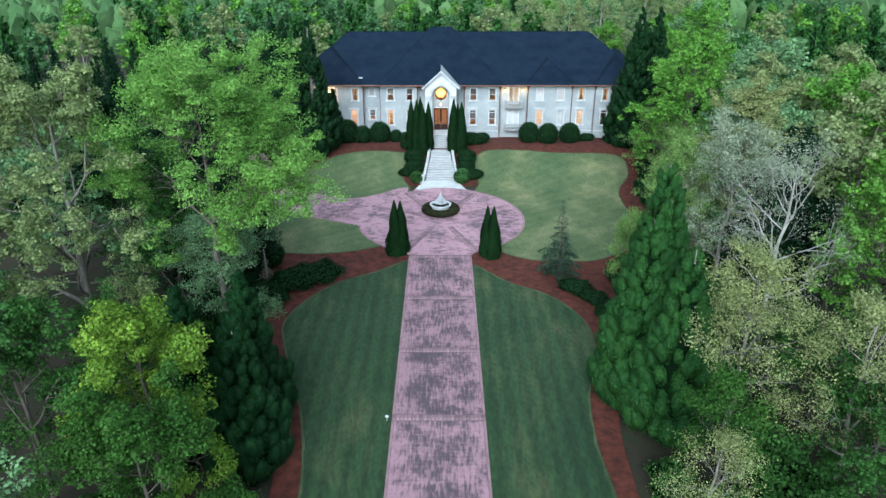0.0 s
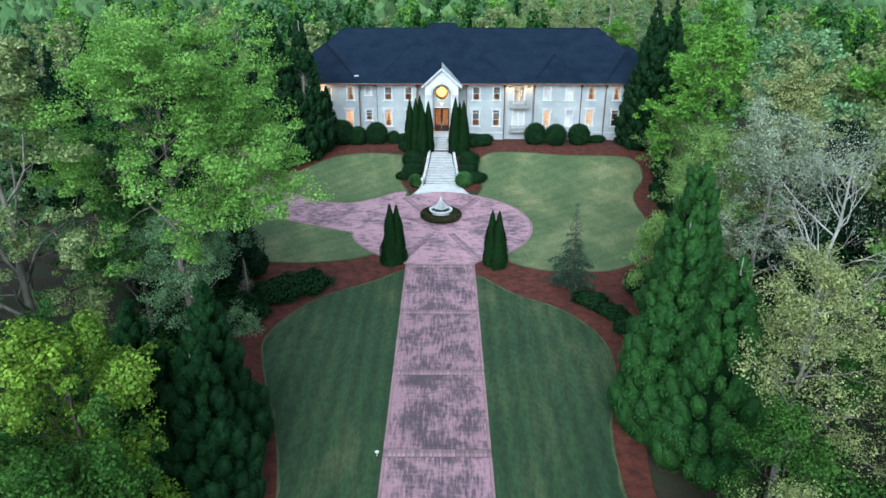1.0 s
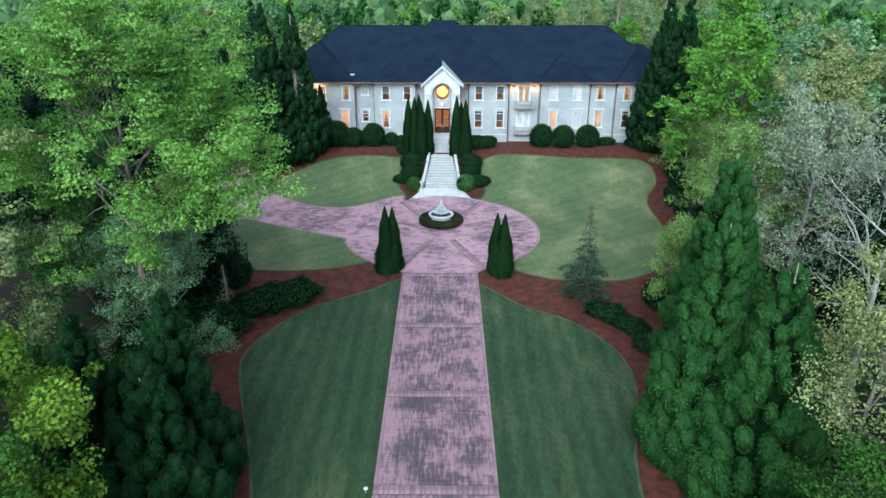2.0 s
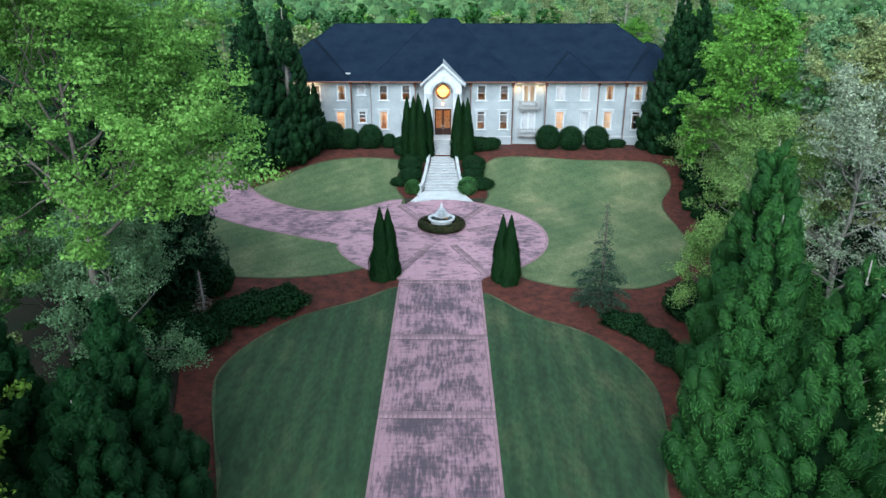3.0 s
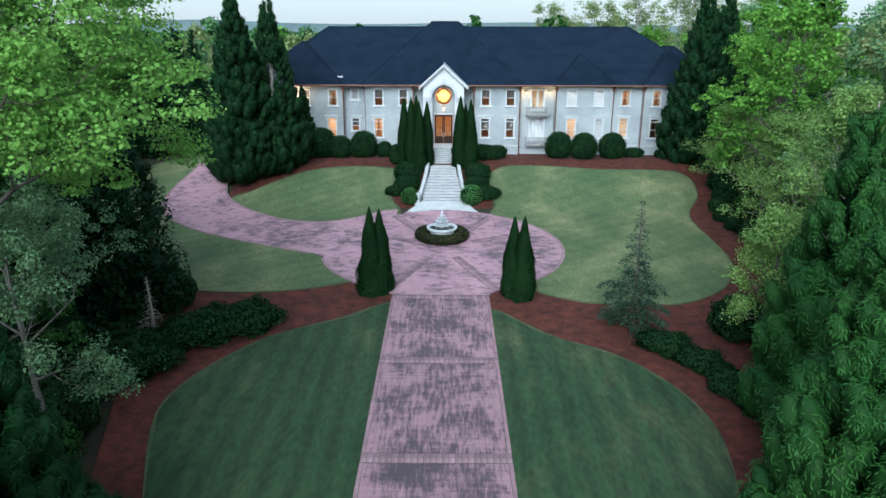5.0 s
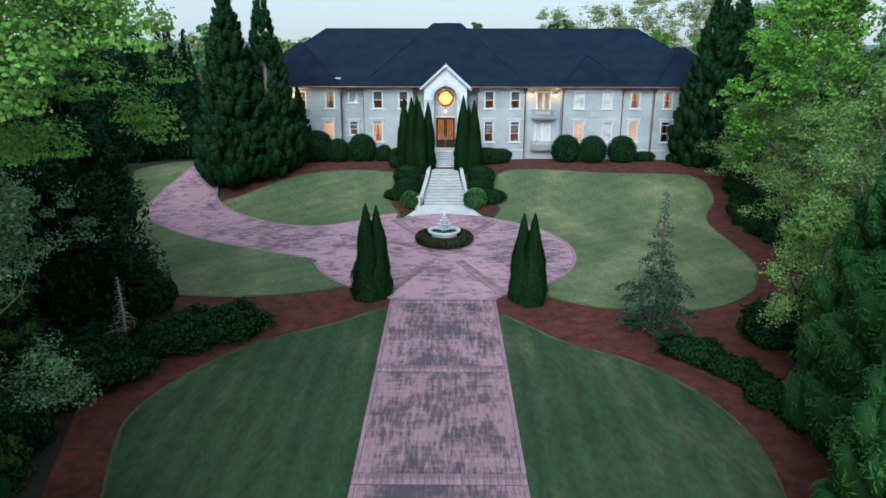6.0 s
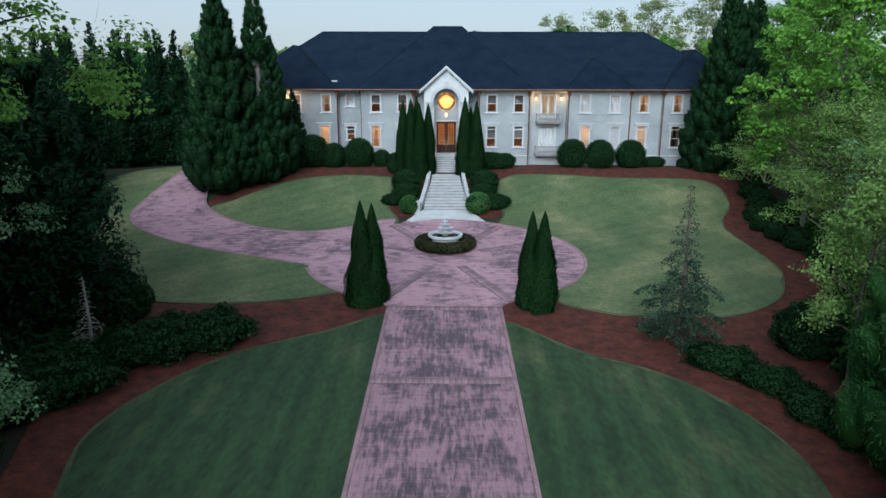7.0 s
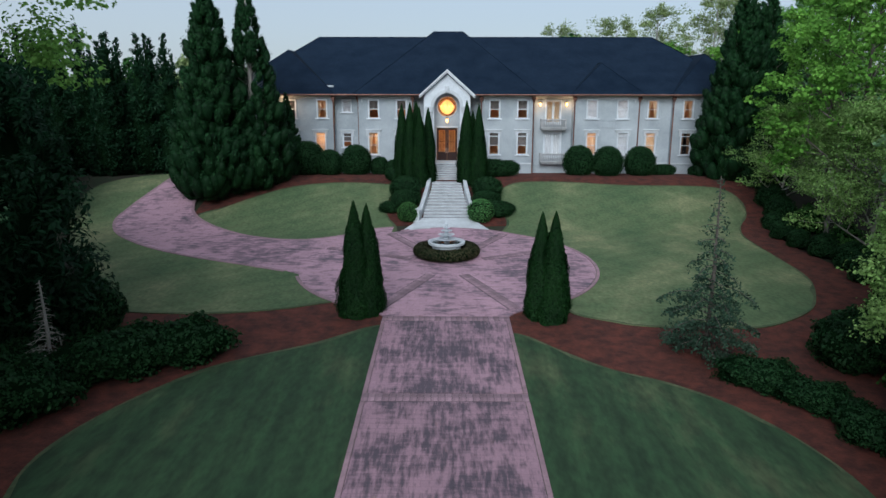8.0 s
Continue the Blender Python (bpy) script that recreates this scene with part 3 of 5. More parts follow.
# blocks of the front: x0, x1, setback, windows (x, z0, z1, w, hood, style, power)
UZ, LZ = (9.32, 11.12), (5.62, 7.85)
BLOCKS = [
    (-22.6, -12.05, 0.0, [(-13.2, *UZ, 0.9, False, "vee", 14), (-13.45, *LZ, 0.95, True, "full", 70), (-16.4, *UZ, 0.9, False, "half", 0), (-16.4, *LZ, 0.95, True, "half", 20)]),
    (-12.05, -9.45, 0.7, [(-10.75, 9.9, 11.1, 0.8, False, "sheer", 6), (-10.75, 6.3, 7.75, 0.85, True, "half", 40)]),
    (-9.45, -3.75, 0.0, [(-7.88, *UZ, 0.95, False, "half", 16), (-7.95, *LZ, 0.95, True, "vee", 45), (-5.02, *UZ, 0.95, False, "half", 24), (-5.02, *LZ, 0.95, True, "half", 10)]),
    (-3.75, -2.55, 0.7, []),
    (2.0, 3.1, 0.7, []),
    (3.1, 8.6, 0.0, [(4.57, *UZ, 0.95, False, "half", 22), (4.55, *LZ, 0.95, True, "half", 26), (7.45, *UZ, 0.95, False, "half", 10), (7.47, *LZ, 0.95, True, "half", 26)]),
    (12.65, 19.35, 0.0, [(14.57, *UZ, 0.95, False, "sheer", 26), (14.65, *LZ, 0.95, True, "full", 45), (17.7, *UZ, 0.95, False, "sheer", 30), (17.87, *LZ, 0.95, True, "sheer", 3)]),
    (19.35, 22.8, 0.35, [(20.9, *UZ, 0.9, False, "vee", 20), (20.85, *LZ, 0.95, True, "full", 28)]),
    (22.8, 30.9, 0.0, [(24.42, *UZ, 0.9, False, "vee", 14), (24.4, *LZ, 0.95, True, "dark", 0), (27.8, *UZ, 0.9, False, "half", 0), (27.8, *LZ, 0.95, True, "half", 0)]),
]
for x0, x1, back, wins in BLOCKS:
    y = FY + back
    wall_with_openings("wall", x0, x1, y, 2.6, EAVE - 0.1, [(w[0] - w[3] / 2, w[0] + w[3] / 2, w[1], w[2]) for w in wins])
    part("plinth", boxes((x0 - 0.02, x1 + 0.02, y - 0.1, y - 0.002, 2.6, 4.62), bevel=0.02), STUCCO, house)
    part("string_course", boxes((x0 - 0.04, x1 + 0.04, y - 0.14, y - 0.004, 4.63, 4.76), bevel=0.02), STONE, house)
    part("cornice", boxes((x0 - 0.03, x1 + 0.03, y - 0.12, y - 0.003, EAVE - 0.42, EAVE - 0.14), (x0 - 0.06, x1 + 0.06, y - 0.24, y - 0.003, EAVE - 0.139, EAVE - 0.02), bevel=0.015), TRIM, house)
    # returns of the setbacks
    if back == 0.0:
        for xx in (x0, x1):
            part("wall_return", boxes((xx - 0.16 if xx == x1 else xx, xx if xx == x1 else xx + 0.16, y + 0.36, y + 1.2, 2.6, EAVE - 0.12)), STUCCO, house)
    for w in wins:
        window(w[0], y, *w[1:])
# body of the house behind the rooms
part("wall", boxes((-22.6, -22.2, FY + 0.36, 123.4, 2.6, EAVE - 0.1), (30.5, 30.9, FY + 0.36, 123.4, 2.6, EAVE - 0.1), (-22.6, 30.9, 123.41, 123.8, 2.6, EAVE - 0.1)), STUCCO, house)
part("floor_slab", boxes((-22.1, 30.4, FY + 1.3, 123.3, 8.5, 8.7)), DARKROOM, house)

# balcony bay
BX0, BX1, BY = 8.6, 12.65, FY + 0.75
FRENCH = [(9.95, 11.45, 8.62, 11.1), (9.85, 11.55, 5.12, 7.85)]
wall_with_openings("wall", BX0, BX1, BY, 2.6, EAVE - 0.1, FRENCH)
part("plinth", boxes((BX0, BX1, BY - 0.1, BY - 0.002, 2.6, 4.55), bevel=0.02), STUCCO, house)
part("cornice", boxes((BX0, BX1, BY - 0.1, BY - 0.003, EAVE - 0.42, EAVE - 0.12), bevel=0.015), TRIM, house)
for (a, b, z0, z1), power in zip(FRENCH, (11, 0.4)):
    fr = root("french_door")
    fr.parent = house
    m = (a + b) / 2
    part("frame", boxes((a - 0.1, a, BY - 0.05, BY + 0.12, z0, z1), (b, b + 0.1, BY - 0.05, BY + 0.12, z0, z1), (a - 0.1, b + 0.1, BY - 0.05, BY + 0.12, z1, z1 + 0.12), bevel=0.012), TRIM, fr)
    for x0, x1 in ((a, m), (m, b)):
        leaf = part("leaf", boxes((x0 + 0.01, x0 + 0.11, BY + 0.05, BY + 0.11, z0, z1), (x1 - 0.11, x1 - 0.01, BY + 0.05, BY + 0.11, z0, z1), (x0 + 0.11, x1 - 0.11, BY + 0.05, BY + 0.11, z0, z0 + 0.3), (x0 + 0.11, x1 - 0.11, BY + 0.05, BY + 0.11, z1 - 0.12, z1)), TRIM, fr)
        p = part("pane", boxes((x0 + 0.11, x1 - 0.11, BY + 0.075, BY + 0.085, z0 + 0.3, z1 - 0.12)), GLASS, leaf)
        p.visible_shadow = False
        part("curtain", curtain_sheet(x0 if x0 == a else x1, m + (0.12 if x0 == a else -0.12), BY + 0.3, z0, z1, 0.35 if power > 10 else 0.0, 5), CURTAIN if power > 10 else SHEER, fr)
    bm = bmesh.new()
    box(bm, a - 0.8, b + 0.8, BY + 0.36, BY + 3, z0 - 0.1, z1 + 0.3)
    bmesh.ops.delete(bm, geom=[f for f in bm.faces if f.calc_center_median().y < BY + 0.4], context='FACES')
    part("room", bm, ROOM, fr)
    lamp("room_lamp", (m, BY + 1.6, z1 - 0.1), power)
part("relief_panel", boxes((15.2, 17.15, FY - 0.05, FY - 0.003, 8.35, 9.05), (15.1, 17.25, FY - 0.07, FY - 0.003, 9.06, 9.14), bevel=0.02), STUCCO, house)
for x0, x1 in ((-9.45, -3.75), (3.1, 8.6), (12.65, 19.35)):
    # thin raised frame under the cornice
    part("wall_moulding", boxes((x0 + 0.35, x1 - 0.35, FY - 0.045, FY - 0.003, 11.24, 11.31), (x0 + 0.35, x0 + 0.42, FY - 0.045, FY - 0.003, 10.9, 11.239), (x1 - 0.42, x1 - 0.35, FY - 0.045, FY - 0.003, 10.9, 11.239), bevel=0.01), STONE, house)
BALCONY = material("weathered_grey_stone", ((0.24, 0.245, 0.25), (0.38, 0.385, 0.39)), rough=0.85, scale=1.6, bump=0.2, fine=14.0)
for z in (8.28, 4.78):
    bal = root("balcony")
    bal.parent = house
    part("slab", boxes((9.35, 12.0, BY - 1.0, BY - 0.12, z, z + 0.16), (9.5, 11.85, BY - 0.9, BY - 0.12, z - 0.16, z - 0.002), bevel=0.03), BALCONY, bal)
    part("rail", boxes((9.35, 12.0, BY - 1.0, BY - 0.84, z + 0.84, z + 0.96), (9.35, 9.5, BY - 0.839, BY - 0.12, z + 0.84, z + 0.96), (11.85, 12.0, BY - 0.839, BY - 0.12, z + 0.84, z + 0.96), bevel=0.02), BALCONY, bal)
    part("pedestal", boxes((9.36, 9.58, BY - 0.99, BY - 0.8, z + 0.162, z + 0.838)), BALCONY, bal)
    part("pedestal", boxes((11.77, 11.99, BY - 0.99, BY - 0.8, z + 0.162, z + 0.838)), BALCONY, bal)
    prof = [(0.05, 0), (0.05, 0.05), (0.03, 0.1), (0.065, 0.26), (0.03, 0.5), (0.05, 0.6), (0.05, 0.676)]
    for k in range(11):
        part("baluster", lathe(bmesh.new(), prof, 8, (9.72 + 0.191 * k, BY - 0.9, z + 0.162)), BALCONY, bal, smoothed=True)


def sconce(x, y, z, power):
    s = root("wall_lantern", (x, y, z), "lit brass wall lantern on the stucco wall", "lantern", "wall lanterns")
    part("backplate", boxes((-0.07, 0.07, -0.03, 0.0, -0.25, 0.2), bevel=0.01), COPPER, s)
    part("arm", tube(bmesh.new(), [(0, -0.03, 0.15), (0, -0.12, 0.22), (0, -0.2, 0.2)], [0.015] * 3, 6), COPPER, s)
    part("glass_lamp", lathe(bmesh.new(), [(0.04, -0.2), (0.075, -0.14), (0.09, 0.08), (0.04, 0.12)], 8, (0, -0.2, 0)), BULB, s)
    part("cap", lathe(bmesh.new(), [(0.15, 0.125), (0.12, 0.17), (0.03, 0.24), (0.01, 0.3)], 8, (0, -0.2, 0)), COPPER, s)
    lamp("lantern_lamp", (x, y - 0.45, z), power, (1.0, 0.6, 0.3), 0.08)


sconce(9.32, BY, 10.75, 30)
sconce(12.05, BY, 10.75, 30)
sconce(-18.7, FY, 10.6, 90)
sconce(-16.9, FY, 10.6, 90)


# roofs
def hip(name, x0, x1, y0, y1, xa, xb, ya, yb, z0, z1, parent=house, thick=0.16, capped=True):
    """A hipped roof over a rectangle, with its ridge from (xa, ya) to (xb, yb)."""
    v = [(x0, y0, z0), (x1, y0, z0), (x1, y1, z0), (x0, y1, z0), (xa, ya, z1), (xb, yb, z1)]
    v += [(x, y, z - thick) for x, y, z in v[:4]]
    if xa == xb:
        f = [(0, 1, 4), (1, 2, 5, 4), (2, 3, 5), (3, 0, 4, 5)]
    else:
        f = [(0, 1, 5, 4), (1, 2, 5), (2, 3, 4, 5), (3, 0, 4)]
    f += [(0, 6, 7, 1), (1, 7, 8, 2), (2, 8, 9, 3), (3, 9, 6, 0), (9, 8, 7, 6)]
    ob = raw(name, v, f, ROOF, parent)
    caps = [(0, 4), (1, 4 if xa == xb else 5), (4, 5)] if capped else []
    for a, b in caps:
        if (Vector(v[a]) - Vector(v[b])).length > 0.5:
            part("ridge_cap", tube(bmesh.new(), [Vector(v[a]) + Vector((0, 0, 0.02)), Vector(v[b]) + Vector((0, 0, 0.02))], [0.04, 0.04], 6), ROOF, ob)
    return ob


roof = hip("roof", -23.2, 31.5, 100.95, 124.2, -15.2, 23.3, 112.5, 112.5, EAVE, 18.1)
hip("center_roof", -9.85, 9.0, 100.7, 125.3, -1.9, 1.5, 113.0, 113.0, EAVE + 0.02, 18.75)
hip("bay_roof", 12.25, 19.7, 100.75, 110, 15.97, 15.97, 104.7, 108.0, EAVE + 0.03, 14.95)
hip("bay_roof", 22.45, 31.7, 100.8, 112, 27.1, 27.1, 105.6, 110.0, EAVE + 0.03, 15.9)
hip("bay_roof", -23.4, -11.7, 100.8, 113, -17.5, -17.5, 106.5, 111.0, EAVE + 0.03, 16.4, capped=False)
part("roof_vent", boxes((-12.7, -12.05, 102.2, 102.7, 12.3, 12.62), bevel=0.03), STUCCO, house)
for x0, x1, yy in ((-23.3, -9.9, 100.72), (-9.85, -2.8, 100.58), (2.3, 9.0, 100.58), (9.05, 31.6, 100.7)):
    part("gutter", tube(bmesh.new(), [(x0, yy, EAVE - 0.08), (x1, yy, EAVE - 0.08)], [0.085, 0.085], 8), COPPER, house)
for x, y in ((-12.0, FY - 0.05), (-9.5, FY + 0.45), (-3.85, FY - 0.05), (3.2, FY - 0.05), (8.55, FY - 0.05), (12.75, FY - 0.05), (19.4, FY + 0.1), (22.85, FY - 0.05)):
    pipe = part("downpipe", tube(bmesh.new(), [(x, y - 0.1, EAVE - 0.5), (x, y - 0.1, 3.9), (x, y - 0.16, 3.3)], [0.065] * 3, 8), COPPER, house)
    part("rain_head", boxes((x - 0.2, x + 0.2, y - 0.3, y, EAVE - 0.56, EAVE - 0.22), (x - 0.12, x + 0.12, y - 0.22, y, EAVE - 0.76, EAVE - 0.562), bevel=0.03), COPPER, pipe)

# entrance front
PX, PY, PZ = -0.32, 99.2, 5.1
ent = root("entrance")
ent.parent = house


def arch_wall(x0, x1, y0, y1, z0, z1, cx, half, spring, peak):
    """A gabled wall with a round-headed opening."""
    n = 20
    arch = [(cx + half * math.cos(math.pi * k / n), spring + half * math.sin(math.pi * k / n)) for k in range(n + 1)]
    top = lambda x: z1 + (peak - z1) * (1 - abs(x - cx) / ((x1 - x0) / 2))
    bm = bmesh.new()
    def prism(poly):
        lo = [bm.verts.new((x, y0, z)) for x, z in poly]
        hi = [bm.verts.new((x, y1, z)) for x, z in poly]
        bm.faces.new(lo)
        bm.faces.new(hi[::-1])
        for i in range(len(poly)):
            j = (i + 1) % len(poly)
            bm.faces.new((lo[j], lo[i], hi[i], hi[j]))
    prism([(x0, z0), (cx - half, z0), (cx - half, spring), (x0, spring)])
    prism([(cx + half, z0), (x1, z0), (x1, spring), (cx + half, spring)])
    prism([(cx + half, spring), (x1, spring), (x1, z1), (cx + half, top(cx + half))])
    prism([(x0, spring), (cx - half, spring), (cx - half, top(cx - half)), (x0, z1)])
    for (xa, za), (xb, zb) in zip(arch, arch[1:]):
        prism([(xb, zb), (xa, za), (xa, top(xa)), (xb, top(xb))])
    bmesh.ops.remove_doubles(bm, verts=bm.verts, dist=1e-4)
    return bm


part("gable_wall", arch_wall(PX - 2.3, PX + 2.3, PY, PY + 0.5, 4.2, EAVE - 0.05, PX, 1.28, 10.55, 13.7), TRIM, ent)
part("side_wall", boxes((PX - 2.3, PX - 1.95, PY + 0.51, FY + 0.7, 4.2, EAVE - 0.1), (PX + 1.95, PX + 2.3, PY + 0.51, FY + 0.7, 4.2, EAVE - 0.1)), STUCCO, ent)
for s in (-1, 1):
    p = part("pilaster", boxes(*[(PX + s * 1.78 - w, PX + s * 1.78 + w, PY - d, PY - 0.003, a, b) for w, d, a, b in ((0.34, 0.3, 5.1, 5.5), (0.27, 0.24, 5.501, 10.0), (0.36, 0.32, 10.001, 10.35), (0.42, 0.36, 10.351, 10.55))], bevel=0.02), STONE, ent)
    # raking trim of the gable
    bm = bmesh.new()
    a, b = Vector((PX + s * 2.75, 0, EAVE - 0.15)), Vector((PX, 0, 14.05))
    for y0, y1, lo, hi in ((PY - 0.42, PY - 0.004, -0.26, 0.0), (PY - 0.55, PY - 0.43, -0.1, 0.08)):
        quad = [(a.x, a.z + lo), (b.x, b.z + lo), (b.x, b.z + hi), (a.x, a.z + hi)]
        f0 = [bm.verts.new((x, y0, z)) for x, z in quad]
        f1 = [bm.verts.new((x, y1, z)) for x, z in quad]
        bm.faces.new(f0)
        bm.faces.new(f1[::-1])
        for i in range(4):
            bm.faces.new((f0[i], f0[(i + 1) % 4], f1[(i + 1) % 4], f1[i]))
    bmesh.ops.recalc_face_normals(bm, faces=bm.faces)
    part("gable_trim", bm, TRIM, ent)
    part("gable_roof", boxes((0, 1, 0, 1, 0, 1)), ROOF, ent)
    ob = ent.children[-1]
    v = [(PX + s * 2.85, PY - 0.5, EAVE - 0.12), (PX, PY - 0.5, 14.14), (PX, 106, 14.14), (PX + s * 2.85, 102, EAVE - 0.12)]
    ob.data.clear_geometry()
    ob.data.from_pydata(v + [(x, y, z - 0.05) for x, y, z in v], [], [(0, 1, 2, 3), (7, 6, 5, 4), (0, 4, 5, 1), (3, 2, 6, 7)])
# moulding round the arch and keystone
bm = bmesh.new()
ring = [(PX + r * math.cos(math.pi * k / 24), y, 10.55 + r * math.sin(math.pi * k / 24)) for r, y in ((1.3, PY - 0.1), (1.62, PY - 0.1), (1.62, PY - 0.003), (1.3, PY - 0.003)) for k in range(25)]
vs = [bm.verts.new(p) for p in ring]
for i in range(4):
    for k in range(24):
        bm.faces.new((vs[i * 25 + k], vs[i * 25 + k + 1], vs[(i + 1) % 4 * 25 + k + 1], vs[(i + 1) % 4 * 25 + k]))
bmesh.ops.recalc_face_normals(bm, faces=bm.faces)
part("archivolt", bm, STONE, ent)
part("keystone", boxes((PX - 0.2, PX + 0.2, PY - 0.17, PY - 0.004, 11.9, 12.55), bevel=0.03), STONE, ent)
# recessed back wall with the door and the round window
RY = PY + 1.3
bm = bmesh.new()
N = 40
half, zlo, zhi, cz, cr = 1.9, 8.55, 11.95, 10.5, 0.98
inner = [bm.verts.new((PX + cr * math.cos(2 * math.pi * k / N), RY, cz + cr * math.sin(2 * math.pi * k / N))) for k in range(N)]
inner2 = [bm.verts.new((v.co.x, RY + 0.25, v.co.z)) for v in inner]
def edge_of(a):
    c, s = math.cos(a), math.sin(a)
    t = min(half / abs(c) if abs(c) > 1e-6 else 9e9, ((zhi - cz) if s > 0 else (cz - zlo)) / abs(s) if abs(s) > 1e-6 else 9e9)
    return (PX + t * c, RY, cz + t * s)
outer = [bm.verts.new(edge_of(2 * math.pi * k / N)) for k in range(N)]
for k in range(N):
    j = (k + 1) % N
    bm.faces.new((inner[k], inner[j], outer[j], outer[k]))
    bm.faces.new((inner[j], inner[k], inner2[k], inner2[j]))
bmesh.ops.recalc_face_normals(bm, faces=bm.faces)
part("recess_wall", bm, STUCCO, ent)
part("recess_wall", boxes((PX - 1.9, PX - 1.06, RY, RY + 0.25, 5.0, 8.548), (PX + 1.06, PX + 1.9, RY, RY + 0.25, 5.0, 8.548), (PX - 1.06, PX + 1.06, RY, RY + 0.25, 8.4, 8.548)), STUCCO, ent)
rw = part("round_window_frame", bmesh.new(), TRIM, ent)
bm = bmesh.new()
circ = [(PX + 1.0 * math.cos(2 * math.pi * k / 32), RY - 0.02, cz + 1.0 * math.sin(2 * math.pi * k / 32)) for k in range(33)]
tube(bm, circ, [0.05] * 33, 6, False)
part("round_rim", bm, TRIM, rw)
p = part("round_pane", lathe(bmesh.new(), [(0.97, 0), (0.97, 0.012)], 32), GLASS, rw)
p.matrix_local = pose(PX, RY + 0.1, cz, 90)
p.visible_shadow = False
part("transom", boxes((PX - 1.1, PX + 1.1, RY - 0.12, RY - 0.003, 8.42, 8.56), bevel=0.02), STONE, ent)
for s in (-1, 1):
    a, b = (PX - 1.02, PX - 0.01) if s < 0 else (PX + 0.01, PX + 1.02)
    d = part("door", boxes((a, a + 0.16, RY + 0.04, RY + 0.12, PZ, 8.38), (b - 0.16, b, RY + 0.04, RY + 0.12, PZ, 8.38), (a + 0.16, b - 0.16, RY + 0.04, RY + 0.12, PZ, 5.95), (a + 0.16, b - 0.16, RY + 0.04, RY + 0.12, 8.2, 8.38), bevel=0.01), WOOD, ent, "dark wooden double door leaf with glass")
    q = part("pane", boxes((a + 0.16, b - 0.16, RY + 0.075, RY + 0.085, 5.95, 8.2)), GLASS, d)
    q.visible_shadow = False
    part("grille", boxes(*[(a + x, a + x + 0.022, RY + 0.05, RY + 0.07, 5.95, 8.2) for x in (0.33, 0.49, 0.65)], (a + 0.16, b - 0.16, RY + 0.05, RY + 0.07, 7.0, 7.025)), WOOD, d)
    x = PX + s * 0.1
    part("handle", tube(bmesh.new(), [(x, RY - 0.02, 5.85), (x, RY - 0.03, 6.1), (x, RY - 0.02, 6.4)], [0.025] * 3, 6), STONE, d)
# hall behind the door and the round window
bm = bmesh.new()
box(bm, PX - 1.9, PX + 1.9, RY + 0.3, RY + 5.5, 5.0, 12.0)
bmesh.ops.delete(bm, geom=[f for f in bm.faces if f.calc_center_median().y < RY + 0.4], context='FACES')
part("hall", bm, ROOM, ent)
lamp("hall_lamp", (PX, RY + 2.5, 8.0), 130)
ch = root("chandelier", (PX, RY + 1.3, 10.45), "large lit crystal chandelier behind the round window", "chandelier")
part("stem", tube(bmesh.new(), [(0, 0, 0.5), (0, 0, 2.5)], [0.025, 0.02], 6), COPPER, ch)
part("crystal_body", lathe(bmesh.new(), [(0.05, -0.74), (0.3, -0.66), (0.36, -0.6), (0.5, -0.5), (0.54, -0.42), (0.66, -0.28), (0.68, -0.16), (0.74, -0.02), (0.72, 0.08), (0.6, 0.24), (0.56, 0.36), (0.38, 0.52), (0.1, 0.7)], 20), CRYSTAL, ch)
for k in range(10):
    a = 2 * math.pi * k / 10
    part("candle", tube(bmesh.new(), [(0.7 * math.cos(a), 0.7 * math.sin(a), 0.0), (0.71 * math.cos(a), 0.71 * math.sin(a), 0.16)], [0.035, 0.025], 6), BULB, ch)
lamp("chandelier_lamp", (PX, RY + 2.1, 10.9), 300)
ln = root("hanging_lantern", (PX, PY + 0.55, 9.15), "small lit lantern hanging over the front door", "lantern")
part("chain", tube(bmesh.new(), [(0, 0, 0.3), (0, 0, 2.65)], [0.012, 0.012], 5), COPPER, ln)
part("glass_lamp", lathe(bmesh.new(), [(0.05, -0.2), (0.1, -0.13), (0.13, 0.12), (0.07, 0.2)], 8), BULB, ln)
part("cap", lathe(bmesh.new(), [(0.16, 0.205), (0.1, 0.27), (0.03, 0.36)], 8), COPPER, ln)
lamp("lantern_lamp", (PX, PY + 0.25, 8.9), 7)

# steps
# risers greyer than the treads, with the shade on their faces painted in
RISER = material("shade_toned_riser", ((0.26, 0.26, 0.27), (0.4, 0.4, 0.41)), rough=0.85, scale=1.2, bump=0.2, fine=14.0)
stair = root("front_steps", label="pale limestone garden steps with flared cheek walls", category="steps")
zf = ground_z(0, 86.2) + 0.1
steps = 20
RISE = (PZ - zf) / steps
y = 86.3
for k in range(steps):
    low = k < 12
    tread = 0.6 if low else 0.36
    y1 = y + tread
    if k == 11:
        y1 += 1.2
    hw = 1.95 - 0.6 * smooth(86.3, 93.5, y) if low else 1.3
    ye = (y1 + 0.02) if k < 19 else PY + 1.35
    st = part("step", boxes((PX - hw, PX + hw, y + 0.05, ye, zf + RISE * k - (0.5 if k else 0.3), zf + RISE * (k + 1) - 0.05)), RISER, stair)
    part("tread", boxes((PX - hw, PX + hw, y, ye, zf + RISE * (k + 1) - 0.049, zf + RISE * (k + 1)), bevel=0.012), STONE, st)
    y = y1
yl = y
